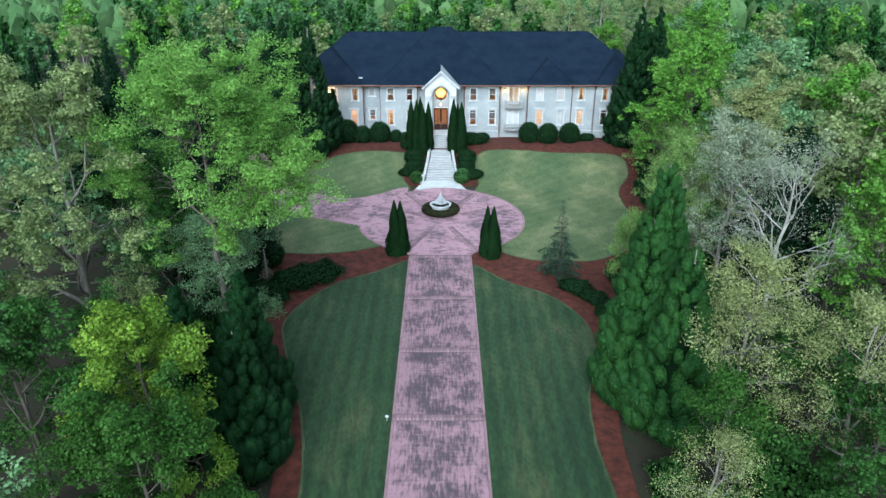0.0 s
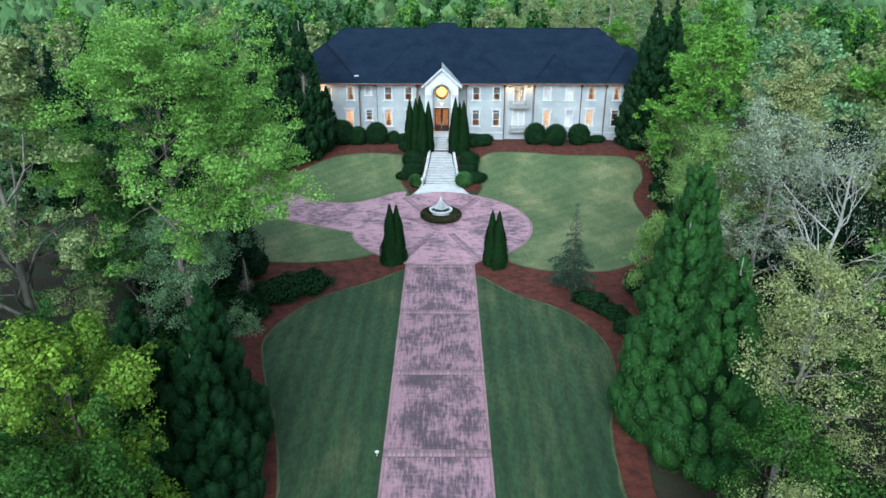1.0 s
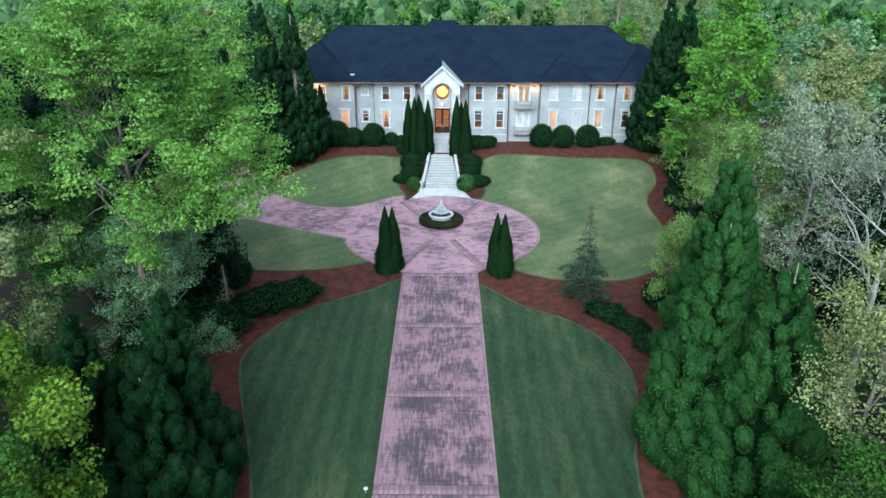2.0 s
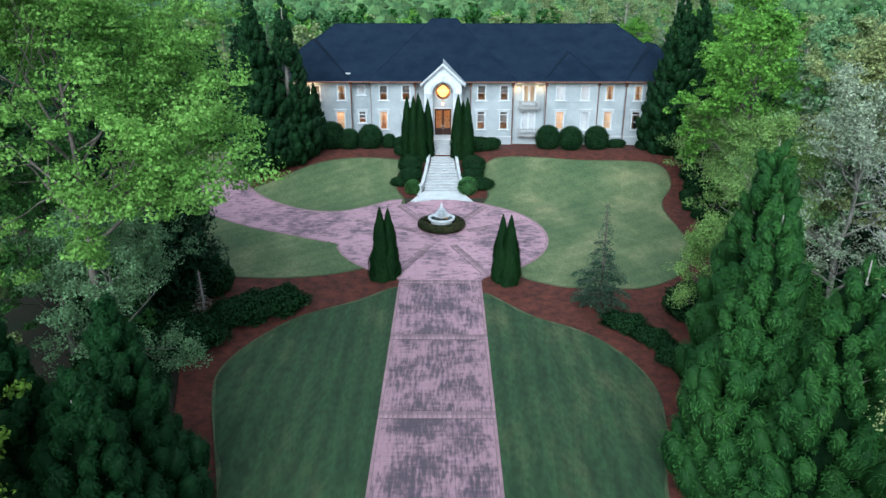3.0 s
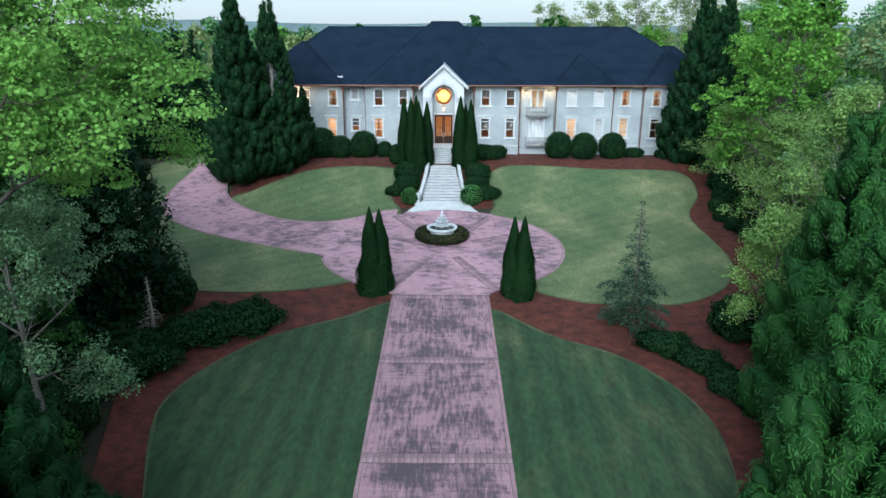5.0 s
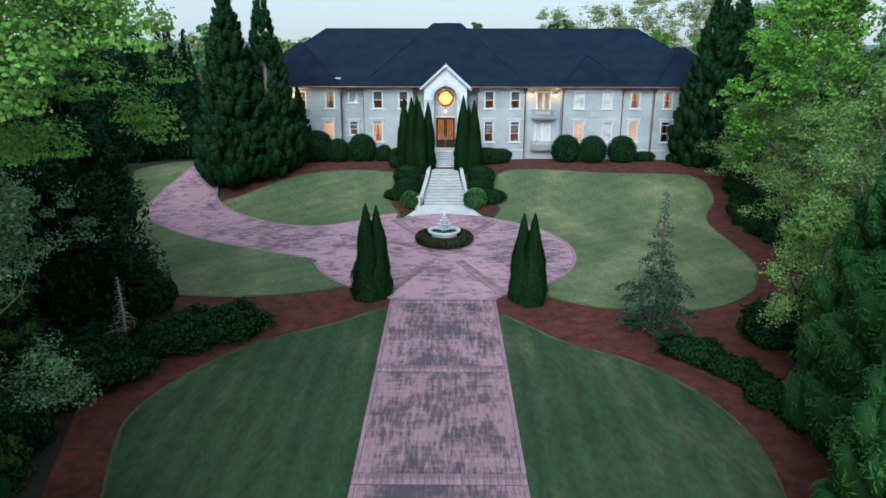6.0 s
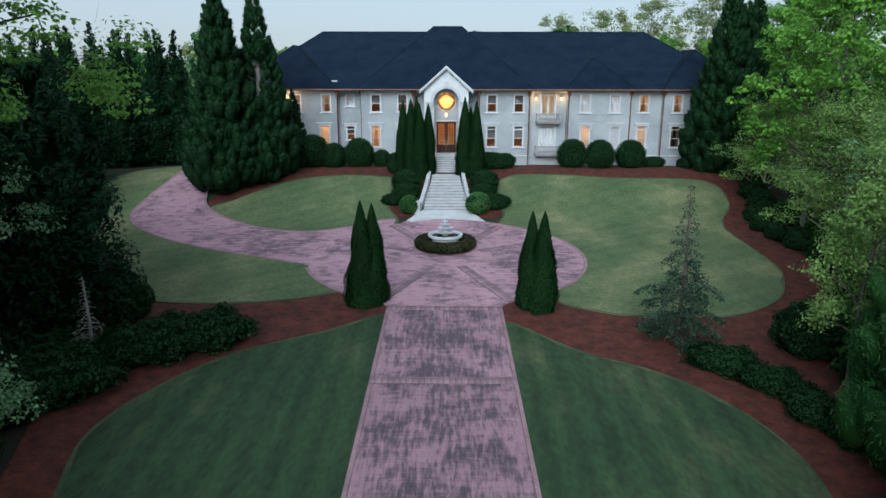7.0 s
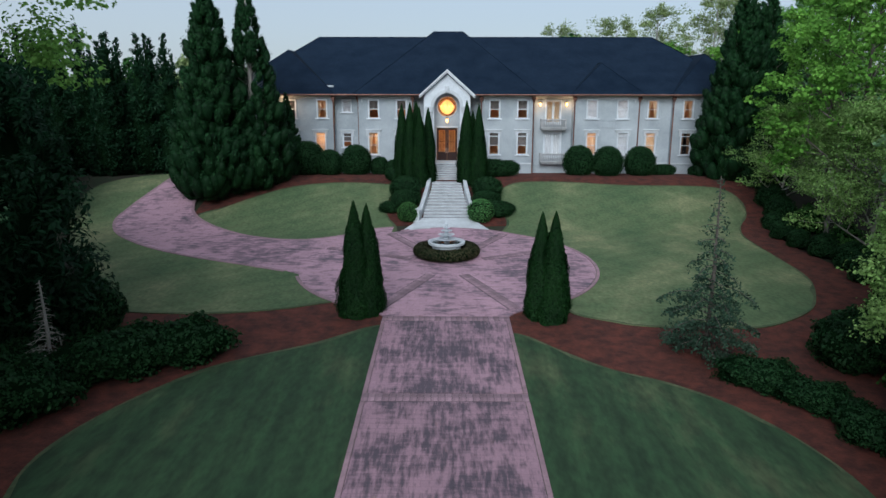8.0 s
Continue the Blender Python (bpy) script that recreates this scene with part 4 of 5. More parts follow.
for s in (-1, 1):
    line = [(86.0, 2.35), (86.6, 2.12), (87.6, 1.98), (89.2, 1.8), (91.2, 1.62), (93.2, 1.5), (93.9, 1.48)]
    bm = bmesh.new()
    prev = None
    for yy, hw in line:
        k = (yy - 86.3) / 0.6
        zt = zf + RISE * max(0.6, min(12.0, k + 1)) + 0.42
        sec = [bm.verts.new((PX + s * w, yy, z)) for w, z in ((hw - 0.02, zf - 0.8), (hw + 0.3, zf - 0.8), (hw + 0.3, zt), (hw - 0.02, zt))]
        if prev:
            for i in range(4):
                bm.faces.new((prev[i], prev[(i + 1) % 4], sec[(i + 1) % 4], sec[i]))
        else:
            bm.faces.new(sec[::-1])
        prev = sec
    bm.faces.new(prev)
    bmesh.ops.recalc_face_normals(bm, faces=bm.faces)
    part("cheek_wall", bm, STONE, stair)
    c = PX + s * 2.5
    part("newel", boxes((c - 0.25, c + 0.25, 85.6, 86.1, zf - 0.4, zf + 0.85), (c - 0.31, c + 0.31, 85.54, 86.16, zf + 0.851, zf + 0.98), bevel=0.02), STONE, stair)
    c = PX + s * 1.72
    part("newel", boxes((c - 0.22, c + 0.22, 93.9, 94.35, zf + 1, zf + RISE * 12 + 0.4), (c - 0.28, c + 0.28, 93.84, 94.41, zf + RISE * 12 + 0.401, zf + RISE * 12 + 0.5), bevel=0.02), STONE, stair)
    part("upper_cheek", boxes((c - 0.4 if s > 0 else c + 0.1, c - 0.1 if s > 0 else c + 0.4, 94.36, 98.8, 3.0, PZ + 0.12), bevel=0.02), STONE, stair)
part("porch", boxes((PX - 2.4, PX + 2.4, 98.5, PY - 0.01, 3.2, PZ - 0.01), bevel=0.02), STONE, stair)
apron = sheet("apron", [(PX - 3.4, 83.85), (PX - 1.6, 84.25), (PX, 84.4), (PX + 1.6, 84.25), (PX + 3.4, 83.85), (PX + 2.4, 85.7), (PX + 2.0, 86.28), (PX - 2.0, 86.28), (PX - 2.4, 85.7)], 0.135, STONE, stair)


# ---- plants ----
rng = np.random.default_rng(7)


def cards(centres, normals, size, stretch=1.0, jitter=0.6, along=None):
    """Small leaf-shaped faces at these places, turned roughly along these normals."""
    n = len(centres)
    nr = normals + rng.normal(0, jitter, (n, 3))
    nr /= np.linalg.norm(nr, axis=1, keepdims=True) + 1e-9
    r = rng.normal(0, 1, (n, 3))
    if along is not None:
        r = np.cross(nr, along + rng.normal(0, 0.3, (n, 3)))
    u = np.cross(nr, r)
    u /= np.linalg.norm(u, axis=1, keepdims=True) + 1e-9
    w = np.cross(nr, u)
    s = (size * rng.uniform(0.6, 1.4, n))[:, None]
    a, b = u * s * 0.5 * stretch, w * s * 0.36
    bend = nr * s * 0.14
    v = np.stack([centres - a, centres + b + bend, centres + a, centres - b + bend], 1).reshape(-1, 3)
    f = np.arange(4 * n).reshape(-1, 4)
    return v, f


def leaf_mesh(name, v, f, mat, parent, label=""):
    me = bpy.data.meshes.new(name)
    me.vertices.add(len(v))
    me.vertices.foreach_set("co", v.astype(np.float32).ravel())
    me.loops.add(f.size)
    me.loops.foreach_set("vertex_index", f.astype(np.int32).ravel())
    me.polygons.add(len(f))
    me.polygons.foreach_set("loop_start", np.arange(0, f.size, 4, dtype=np.int32))
    me.update(calc_edges=True)
    me.materials.append(mat)
    return finish(new(name, me), parent, label)


def limb(bm, start, direction, length, radius, depth, tips, spread=0.6, lift=0.25, wander=0.18, kids=4, sides=6):
    pts, radii = [Vector(start)], [radius]
    d = Vector(direction).normalized()
    seg = 5 if depth else 3
    for i in range(seg):
        d = (d + Vector(rng.normal(0, wander, 3)) + Vector((0, 0, lift * 0.25))).normalized()
        pts.append(pts[-1] + d * length / seg)
        radii.append(radius * (1 - 0.75 * (i + 1) / seg))
    tube(bm, pts, radii, max(3, sides) if depth else 3, False)
    if depth == 0:
        tips.extend(pts[1:])
        return
    for k in range(kids):
        t = 0.35 + 0.65 * (k + rng.uniform(0, 0.8)) / kids
        i = min(seg - 1, int(t * seg))
        p = pts[i].lerp(pts[i + 1], t * seg - i if t < 1 else 1)
        side = d.orthogonal().normalized()
        side.rotate(Matrix.Rotation(rng.uniform(0, 2 * math.pi), 3, d))
        nd = (d * rng.uniform(0.4, 0.8) + side * spread * rng.uniform(0.8, 1.5))
        limb(bm, p, nd, length * rng.uniform(0.5, 0.7), radii[i] * 0.55, depth - 1, tips, spread, lift, wander, kids, sides - 1)
    tips.append(pts[-1])


def broadleaf(height, radius, leaves, leaf_size, leaf_mat_, bark=BARK, label="", name="tree", first=0.25, puff=0.62, depth=2, stems=9, at=(0, 0, 0), group="", lift=0.3, kids=4, clumpy=0.6, reach=()):
    """A tapered trunk with limbs, and a crown of many small leaves in clumps at the limb ends."""
    t = root(name, (0, 0, 0), label, "tree", group)
    bm = bmesh.new()
    tips = []
    top = height * 0.82
    pts, radii, base = [], [], height * 0.0115 + 0.04
    p = Vector((0, 0, -0.4))
    for i in range(9):
        pts.append(p.copy())
        radii.append(base * (1.35 if i == 0 else 1 - 0.85 * i / 8))
        p = p + Vector((rng.normal(0, 0.02) * height * 0.3, rng.normal(0, 0.02) * height * 0.3, (top + 0.4) / 8))
    tube(bm, pts, radii, 9, False)
    for k in range(stems):
        h = first + (1 - first) * (k + rng.uniform(0, 0.7)) / stems
        i = min(7, int(h * 8))
        q = pts[i].lerp(pts[i + 1], h * 8 - i)
        a = k * 2.4 + rng.uniform(-0.4, 0.4)
        shape = math.sin(math.pi * min(1, 0.25 + 0.75 * (h - first) / (1 - first))) ** 0.6
        ln = radius * max(0.45, shape) * rng.uniform(0.8, 1.05)
        limb(bm, q, (math.cos(a), math.sin(a), 0.25 + 0.7 * h), ln, radii[i] * 0.55, depth - 1, tips, lift=lift, kids=kids)
    for turn, h, ln in reach:
        i = min(7, int(h * 8))
        limb(bm, pts[i].lerp(pts[i + 1], h * 8 - i), (math.cos(radians(turn)), math.sin(radians(turn)), 0.5), ln, radii[i] * 0.6, depth - 1, tips, lift=lift, kids=kids)
    tips.append(pts[-1])
    part("trunk", bm, bark, t, smoothed=True)
    tp = np.array([tuple(x) for x in tips])
    tp = tp[rng.permutation(len(tp))[:max(40, int(len(tp) * clumpy))]]
    pick = rng.integers(0, len(tp), leaves)
    r = rng.normal(0, 1, (leaves, 3))
    r /= np.linalg.norm(r, axis=1, keepdims=True)
    r *= rng.uniform(0.25, 1, (leaves, 1)) ** 0.6 * np.array([1, 1, 0.8]) * puff * rng.uniform(0.55, 1.3, len(tp))[pick][:, None]
    r[:, 2] = np.where(r[:, 2] < -0.12, r[:, 2] * 0.4, r[:, 2])
    c = tp[pick] + r
    c[:, 2] = np.maximum(c[:, 2], 0.3)
    nrm = np.tile([0.0, 0.0, 0.6], (leaves, 1)) + 1.0 * r / (np.linalg.norm(r, axis=1, keepdims=True) + 1e-6)
    v, f = cards(c, nrm, leaf_size)
    leaf_mesh("crown", v, f, leaf_mat_, t)
    t.matrix_world = pose(at[0], at[1], ground_z(at[0], at[1]) + at[2])
    return t


def cone_core(bm, height, radius, power, base, sides=14, rows=12, rough=0.12):
    rings = []
    for j in range(rows + 1):
        h = j / rows
        r = max(0.02, radius * profile(h, power))
        rings.append([bm.verts.new((r * (1 + rng.uniform(-rough, rough)) * math.cos(2 * math.pi * k / sides), r * (1 + rng.uniform(-rough, rough)) * math.sin(2 * math.pi * k / sides), base + h * (height - base))) for k in range(sides)])
    for a, b in zip(rings, rings[1:]):
        for k in range(sides):
            bm.faces.new((a[k], a[(k + 1) % sides], b[(k + 1) % sides], b[k]))
    bm.faces.new(rings[-1])
    bm.faces.new(rings[0][::-1])


def profile(h, power):
    return (1 - h) ** power * min(1.0, 0.72 + 2.0 * h)


def conifer(height, radius, clumps, per, leaf_size, mat, label="", at=(0, 0, 0), power=0.8, base=0.4, clump=0.55, core=0.72, name="conifer", group="", up=1.6, plume=0.9, tipsize=0.4, strand=2.0, body=False, category="conifer", body_mat=None, fuzz=(0.7, 1.3)):
    """A cone of rounded foliage clumps round a shade-painted dark core, on a straight trunk."""
    t = root(name, (0, 0, 0), label, category, group)
    stem = tube(bmesh.new(), [(0, 0, -0.4), (0, 0, height * 0.5), (0, 0, height * 0.96)], [height * 0.016 + 0.04, height * 0.01 + 0.02, 0.02], 8)
    if core:
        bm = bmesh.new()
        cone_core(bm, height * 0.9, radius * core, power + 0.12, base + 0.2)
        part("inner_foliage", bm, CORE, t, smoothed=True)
    h = 1 - rng.uniform(0, 1, clumps) ** 0.62 if power > 0.6 else rng.uniform(0, 1, clumps)
    h = np.clip(h, 0.0, 0.985)
    a = rng.uniform(0, 2 * math.pi, clumps)
    rr = np.array([profile(x, power) for x in h]) * radius * rng.uniform(*((0.58, 1.05) if body else (0.74, 1.0)), clumps)
    c = np.stack([rr * np.cos(a), rr * np.sin(a), base + h * (height - base)], 1)
    axis = np.stack([np.cos(a), np.sin(a), np.full(clumps, up)], 1)
    axis /= np.linalg.norm(axis, axis=1, keepdims=True)
    size = clump * (tipsize + (1.15 - tipsize) * (1 - h)) * rng.uniform(0.7, 1.3, clumps)
    if body:
        # a rising branch out to every plume
        for q in c:
            foot = max(0.2, q[2] - 0.55 * math.hypot(q[0], q[1]) - 0.3)
            tube(stem, [(0, 0, foot), (0.55 * q[0], 0.55 * q[1], foot + 0.4 * (q[2] - foot)), q], [0.035, 0.025, 0.012], 3, False)
    part("trunk", stem, BARK_PALE if body else BARK, t, smoothed=True)
    idx = np.repeat(np.arange(clumps), per)
    r = rng.normal(0, 1, (len(idx), 3))
    r /= np.linalg.norm(r, axis=1, keepdims=True)
    r *= (rng.uniform(*(fuzz if body else (0.6, 1.0)), len(idx)) * size[idx])[:, None]
    along = np.sum(r * axis[idx], 1, keepdims=True)
    r = r * 0.8 + axis[idx] * along * plume
    v, f = cards(c[idx] + r, r / (np.linalg.norm(r, axis=1, keepdims=True) + 1e-6) + np.array([0, 0, 0.3]), leaf_size, strand, 0.25 if body else 0.3, axis[idx])
    leaf_mesh("foliage", v, f, mat, t)
    if body:
        # a lumpy body inside every plume, darker to paint shade between the needles
        ball = bmesh.new()
        bmesh.ops.create_icosphere(ball, subdivisions=2, radius=1)
        bv = np.array([q.co for q in ball.verts])
        bf = np.array([[q.index for q in face.verts] for face in ball.faces])
        ball.free()
        pts = bv[None] * rng.uniform(0.78, 0.98, (clumps, len(bv), 1)) * size[:, None, None]
        al = np.sum(pts * axis[:, None], 2, keepdims=True)
        pts = c[:, None] + pts * 0.8 + axis[:, None] * al * plume
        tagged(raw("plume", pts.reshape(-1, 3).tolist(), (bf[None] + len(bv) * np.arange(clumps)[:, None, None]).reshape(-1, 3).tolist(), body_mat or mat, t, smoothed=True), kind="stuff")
    t.matrix_world = pose(at[0], at[1], ground_z(at[0], at[1]) + at[2])
    return t


def shrub(rx, ry, rz, leaves, leaf_size, mat, label, at, lumps=0.06, name="shrub", group="", sink=0.25, turn=0.0, category="shrub"):
    """A clipped or loose mound: a core painted dark as inner shade under a skin of small leaves."""
    t = root(name, (0, 0, 0), label, category, group)
    seedv = Vector(rng.uniform(-50, 50, 3))
    bump = lambda d: 1 + lumps * 2.2 * noise.noise(d * 2.3 + seedv) + lumps * noise.noise(d * 6 + seedv)
    bm = bmesh.new()
    bmesh.ops.create_icosphere(bm, subdivisions=3, radius=1)
    for v in bm.verts:
        v.co = Vector((v.co.x * rx, v.co.y * ry, v.co.z * rz)) * bump(v.co.normalized()) * 0.93
    bmesh.ops.translate(bm, verts=bm.verts, vec=(0, 0, rz * (1 - sink)))
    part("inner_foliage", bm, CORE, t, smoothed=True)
    d = rng.normal(0, 1, (leaves, 3))
    d /= np.linalg.norm(d, axis=1, keepdims=True)
    d[:, 2] = np.where(d[:, 2] < -0.75, -d[:, 2], d[:, 2])
    k = np.array([bump(Vector(x)) for x in d]) * rng.uniform(0.93, 1.03, leaves)
    c = d * np.array([rx, ry, rz]) * k[:, None] + np.array([0, 0, rz * (1 - sink)])
    v, f = cards(c, d, leaf_size, 1.1, 0.5)
    leaf_mesh("foliage", v, f, mat, t)
    t.matrix_world = pose(at[0], at[1], ground_z(at[0], at[1]) + (at[2] if len(at) > 2 else 0.02), 0, 0, turn)
    return t


def again(ob, x, y, turn=0.0, scale=1.0, dz=0.0):
    c = copy_thing(ob, pose(x, y, ground_z(x, y) + dz, 0, 0, turn))
    c.scale = (scale, scale, scale)
    return c


def weeping(height, radius, mat, label, at, dense=1.0, bark=BARK):
    """A spire with level, drooping branches hung with thin foliage."""
    t = root("conifer", (0, 0, 0), label, "conifer")
    bm = bmesh.new()
    tube(bm, [(0, 0, -0.3), (0.08, 0, height * 0.5), (0, 0.05, height)], [0.13, 0.08, 0.015], 7)
    pts = []
    for k in range(66):
        h = (k + rng.uniform(0, 1)) / 66
        z = 0.35 + h * (height - 0.4)
        ln = radius * (1 - h) ** 1.35 * min(1.0, 0.7 + 2.5 * h) * rng.uniform(0.4, 1.2) + 0.14
        a = k * 2.4 + rng.uniform(-0.4, 0.4)
        d = Vector((math.cos(a), math.sin(a), 0))
        line = [Vector((0, 0, z)) + d * ln * u + Vector((0, 0, ln * (0.28 * u - 0.5 * u * u))) for u in (0, 0.3, 0.6, 0.85, 1.0)]
        tube(bm, line, [0.03, 0.022, 0.016, 0.01, 0.005], 4, False)
        for _ in range(int(dense * (6 + 230 * ln * (1.02 - h) ** 1.6))):
            u = rng.uniform(0.15, 1) ** 0.8
            q = Vector((0, 0, z)) + d * ln * u + Vector((0, 0, ln * (0.28 * u - 0.5 * u * u)))
            side = Vector((-d.y, d.x, 0)) * rng.normal(0, 0.2 * ln * (1.15 - u) + 0.1)
            pts.append(q + side + Vector((0, 0, -abs(rng.normal(0, 0.16)))))
    part("trunk", bm, bark, t, smoothed=True)
    c = np.array([tuple(q) for q in pts])
    v, f = cards(c, np.tile([0.0, 0.0, 0.4], (len(c), 1)), 0.1, 1.6, 0.8)
    leaf_mesh("foliage", v, f, mat, t)
    t.matrix_world = pose(at[0], at[1], ground_z(at[0], at[1]))
    return t


def cypress(height, radius, leaves, size, mat, label, at, group, power=0.7, waist=0.75, lumpy=0.17):
    """A clipped spindle of fine dark foliage that ends in a point."""
    t = root("cypress", (0, 0, 0), label, "cypress", group)
    seedv = Vector(rng.uniform(-50, 50, 3))
    def prof(h):
        return radius * (1 - h ** power) ** 0.8 * min(1.0, waist + 1.3 * h)
    def lump(a, h):
        return 1 + lumpy * noise.noise(Vector((1.6 * math.cos(a), 1.6 * math.sin(a), h * height * 0.7)) + seedv) + 0.12 * noise.noise(Vector((4 * math.cos(a), 4 * math.sin(a), h * height * 2)) + seedv)
    rows, sides = 26, 16
    bm = bmesh.new()
    rings = [[bm.verts.new((0.95 * prof(j / rows) * lump(2 * math.pi * k / sides, j / rows) * math.cos(2 * math.pi * k / sides), 0.95 * prof(j / rows) * lump(2 * math.pi * k / sides, j / rows) * math.sin(2 * math.pi * k / sides), j / rows * height)) for k in range(sides)] for j in range(rows)]
    top = bm.verts.new((0, 0, height))
    for a, b in zip(rings, rings[1:]):
        for k in range(sides):
            bm.faces.new((a[k], a[(k + 1) % sides], b[(k + 1) % sides], b[k]))
    for k in range(sides):
        bm.faces.new((rings[-1][k], rings[-1][(k + 1) % sides], top))
    bm.faces.new(rings[0][::-1])
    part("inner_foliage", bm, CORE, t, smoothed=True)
    hs = rng.uniform(0, 1, leaves * 2)
    hs = hs[rng.uniform(0, radius, leaves * 2) < np.array([prof(h) for h in hs]) + 0.12 * radius][:leaves]
    an = rng.uniform(0, 2 * math.pi, len(hs))
    rr = np.array([prof(h) * lump(a, h) for a, h in zip(an, hs)]) * rng.uniform(0.93, 1.08, len(hs))
    c = np.stack([rr * np.cos(an), rr * np.sin(an), hs * height], 1)
    out = np.stack([np.cos(an), np.sin(an), np.full(len(hs), 0.3)], 1)
    v, f = cards(c, out, size, 1.6, 0.35, np.stack([np.cos(an) * 0.3, np.sin(an) * 0.3, np.ones(len(hs))], 1))
    leaf_mesh("foliage", v, f, mat, t)
    part("trunk", tube(bmesh.new(), [(0, 0, -0.3), (0, 0, 0.4)], [0.1, 0.08], 7), BARK, t)
    t.matrix_world = pose(at[0], at[1], ground_z(at[0], at[1]))
    return t

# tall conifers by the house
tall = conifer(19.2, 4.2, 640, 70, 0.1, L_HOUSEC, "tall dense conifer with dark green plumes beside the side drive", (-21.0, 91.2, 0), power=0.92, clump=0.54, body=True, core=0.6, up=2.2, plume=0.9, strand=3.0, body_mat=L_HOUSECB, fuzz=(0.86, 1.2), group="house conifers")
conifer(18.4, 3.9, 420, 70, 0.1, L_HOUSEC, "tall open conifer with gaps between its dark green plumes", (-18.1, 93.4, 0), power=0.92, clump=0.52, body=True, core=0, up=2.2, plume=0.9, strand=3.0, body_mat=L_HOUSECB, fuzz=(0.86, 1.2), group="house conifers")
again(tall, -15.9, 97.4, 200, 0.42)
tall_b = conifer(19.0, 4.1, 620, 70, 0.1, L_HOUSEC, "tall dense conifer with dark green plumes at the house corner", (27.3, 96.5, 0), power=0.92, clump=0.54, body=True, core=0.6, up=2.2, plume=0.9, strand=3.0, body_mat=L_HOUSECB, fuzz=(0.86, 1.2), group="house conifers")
again(tall_b, 30.3, 98.5, 70, 1.0)
again(tall_b, 27.0, 99.0, 150, 0.5)
again(tall_b, 29.0, 93.0, 250, 0.55)

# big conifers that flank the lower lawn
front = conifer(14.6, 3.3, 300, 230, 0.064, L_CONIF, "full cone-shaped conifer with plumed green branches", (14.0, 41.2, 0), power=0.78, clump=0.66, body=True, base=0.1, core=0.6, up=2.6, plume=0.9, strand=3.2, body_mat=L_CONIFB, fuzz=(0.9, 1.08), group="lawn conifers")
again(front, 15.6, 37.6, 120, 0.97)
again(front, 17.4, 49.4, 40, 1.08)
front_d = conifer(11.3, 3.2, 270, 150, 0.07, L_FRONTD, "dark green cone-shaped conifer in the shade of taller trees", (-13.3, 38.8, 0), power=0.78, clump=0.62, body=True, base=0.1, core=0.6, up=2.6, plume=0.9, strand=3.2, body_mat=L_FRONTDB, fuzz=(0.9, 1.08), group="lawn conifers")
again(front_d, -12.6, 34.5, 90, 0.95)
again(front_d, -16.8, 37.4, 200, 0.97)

# narrow clipped cypresses at the neck of the drive
cyp = cypress(6.15, 0.95, 16000, 0.075, L_CYP, "narrow dark cypress clipped to a point beside the drive", (-5.05, 65.0), "drive cypresses", 1.35, 0.85, 0.34)
again(cyp, -4.45, 65.4, 80, 0.96)
again(cyp, 4.62, 64.7, 160, 0.92)
again(cyp, 5.22, 64.2, 250, 0.94)
# columns of cypress beside the steps
col = cypress(7.2, 0.76, 12000, 0.075, L_CYP, "slim columnar cypress beside the stone steps", (-4.5, 94.2), "step cypresses", 2.0, 0.85, 0.3)
for x, y, s, r in ((-3.7, 93.5, 1.04, 40), (-2.85, 93.1, 1.0, 80), (-2.05, 94.4, 0.95, 130), (-3.2, 94.9, 1.02, 200), (1.5, 93.6, 1.06, 30), (2.6, 93.3, 1.02, 190), (2.1, 94.8, 0.9, 110)):
    again(col, x, y, r, s)

# clipped balls along the house
ball = shrub(1.6, 1.6, 1.65, 5500, 0.1, L_BOX, "large clipped dark green ball shrub against the house", (12.75, 98.0), 0.03, "ball_shrub", "ball shrubs")
for x, y, s in ((15.5, 97.4, 0.98), (18.75, 97.8, 0.98), (-9.4, 98.2, 1.02), (-11.9, 97.6, 0.85), (-14.2, 98.0, 1.14), (-7.0, 98.2, 0.62), (-5.6, 97.6, 0.52)):
    again(ball, x, y, 40 * s * x, s)
low = shrub(1.9, 1.3, 0.95, 3600, 0.1, L_BOX, "low spreading dark green shrub beside the steps", (3.9, 96.6), 0.06, "low_shrub", "low shrubs")
for x, y, s, r in ((5.4, 97.0, 0.9, 40), (-5.3, 95.0, 0.7, 90), (21.5, 99, 0.7, 10), (24.6, 98.5, 0.6, 70), (3.3, 90.8, 1.05, 80), (3.1, 88.6, 0.9, 60), (-4.0, 90.8, 1.1, 100), (-3.9, 88.6, 0.95, 70), (-5.0, 87.7, 0.6, 0), (4.0, 87.0, 0.78, 0)):
    again(low, x, y, r, s)
ball2 = shrub(0.92, 0.92, 0.88, 3600, 0.065, L_BOXMID, "small clipped round boxwood beside the steps", (-3.5, 86.0), 0.03, "ball_shrub", "step boxwoods")
ball3 = shrub(1.12, 1.12, 1.05, 3600, 0.065, L_BOXLIGHT, "small light green clipped boxwood beside the steps", (2.5, 86.0), 0.03, "ball_shrub", "step boxwoods")

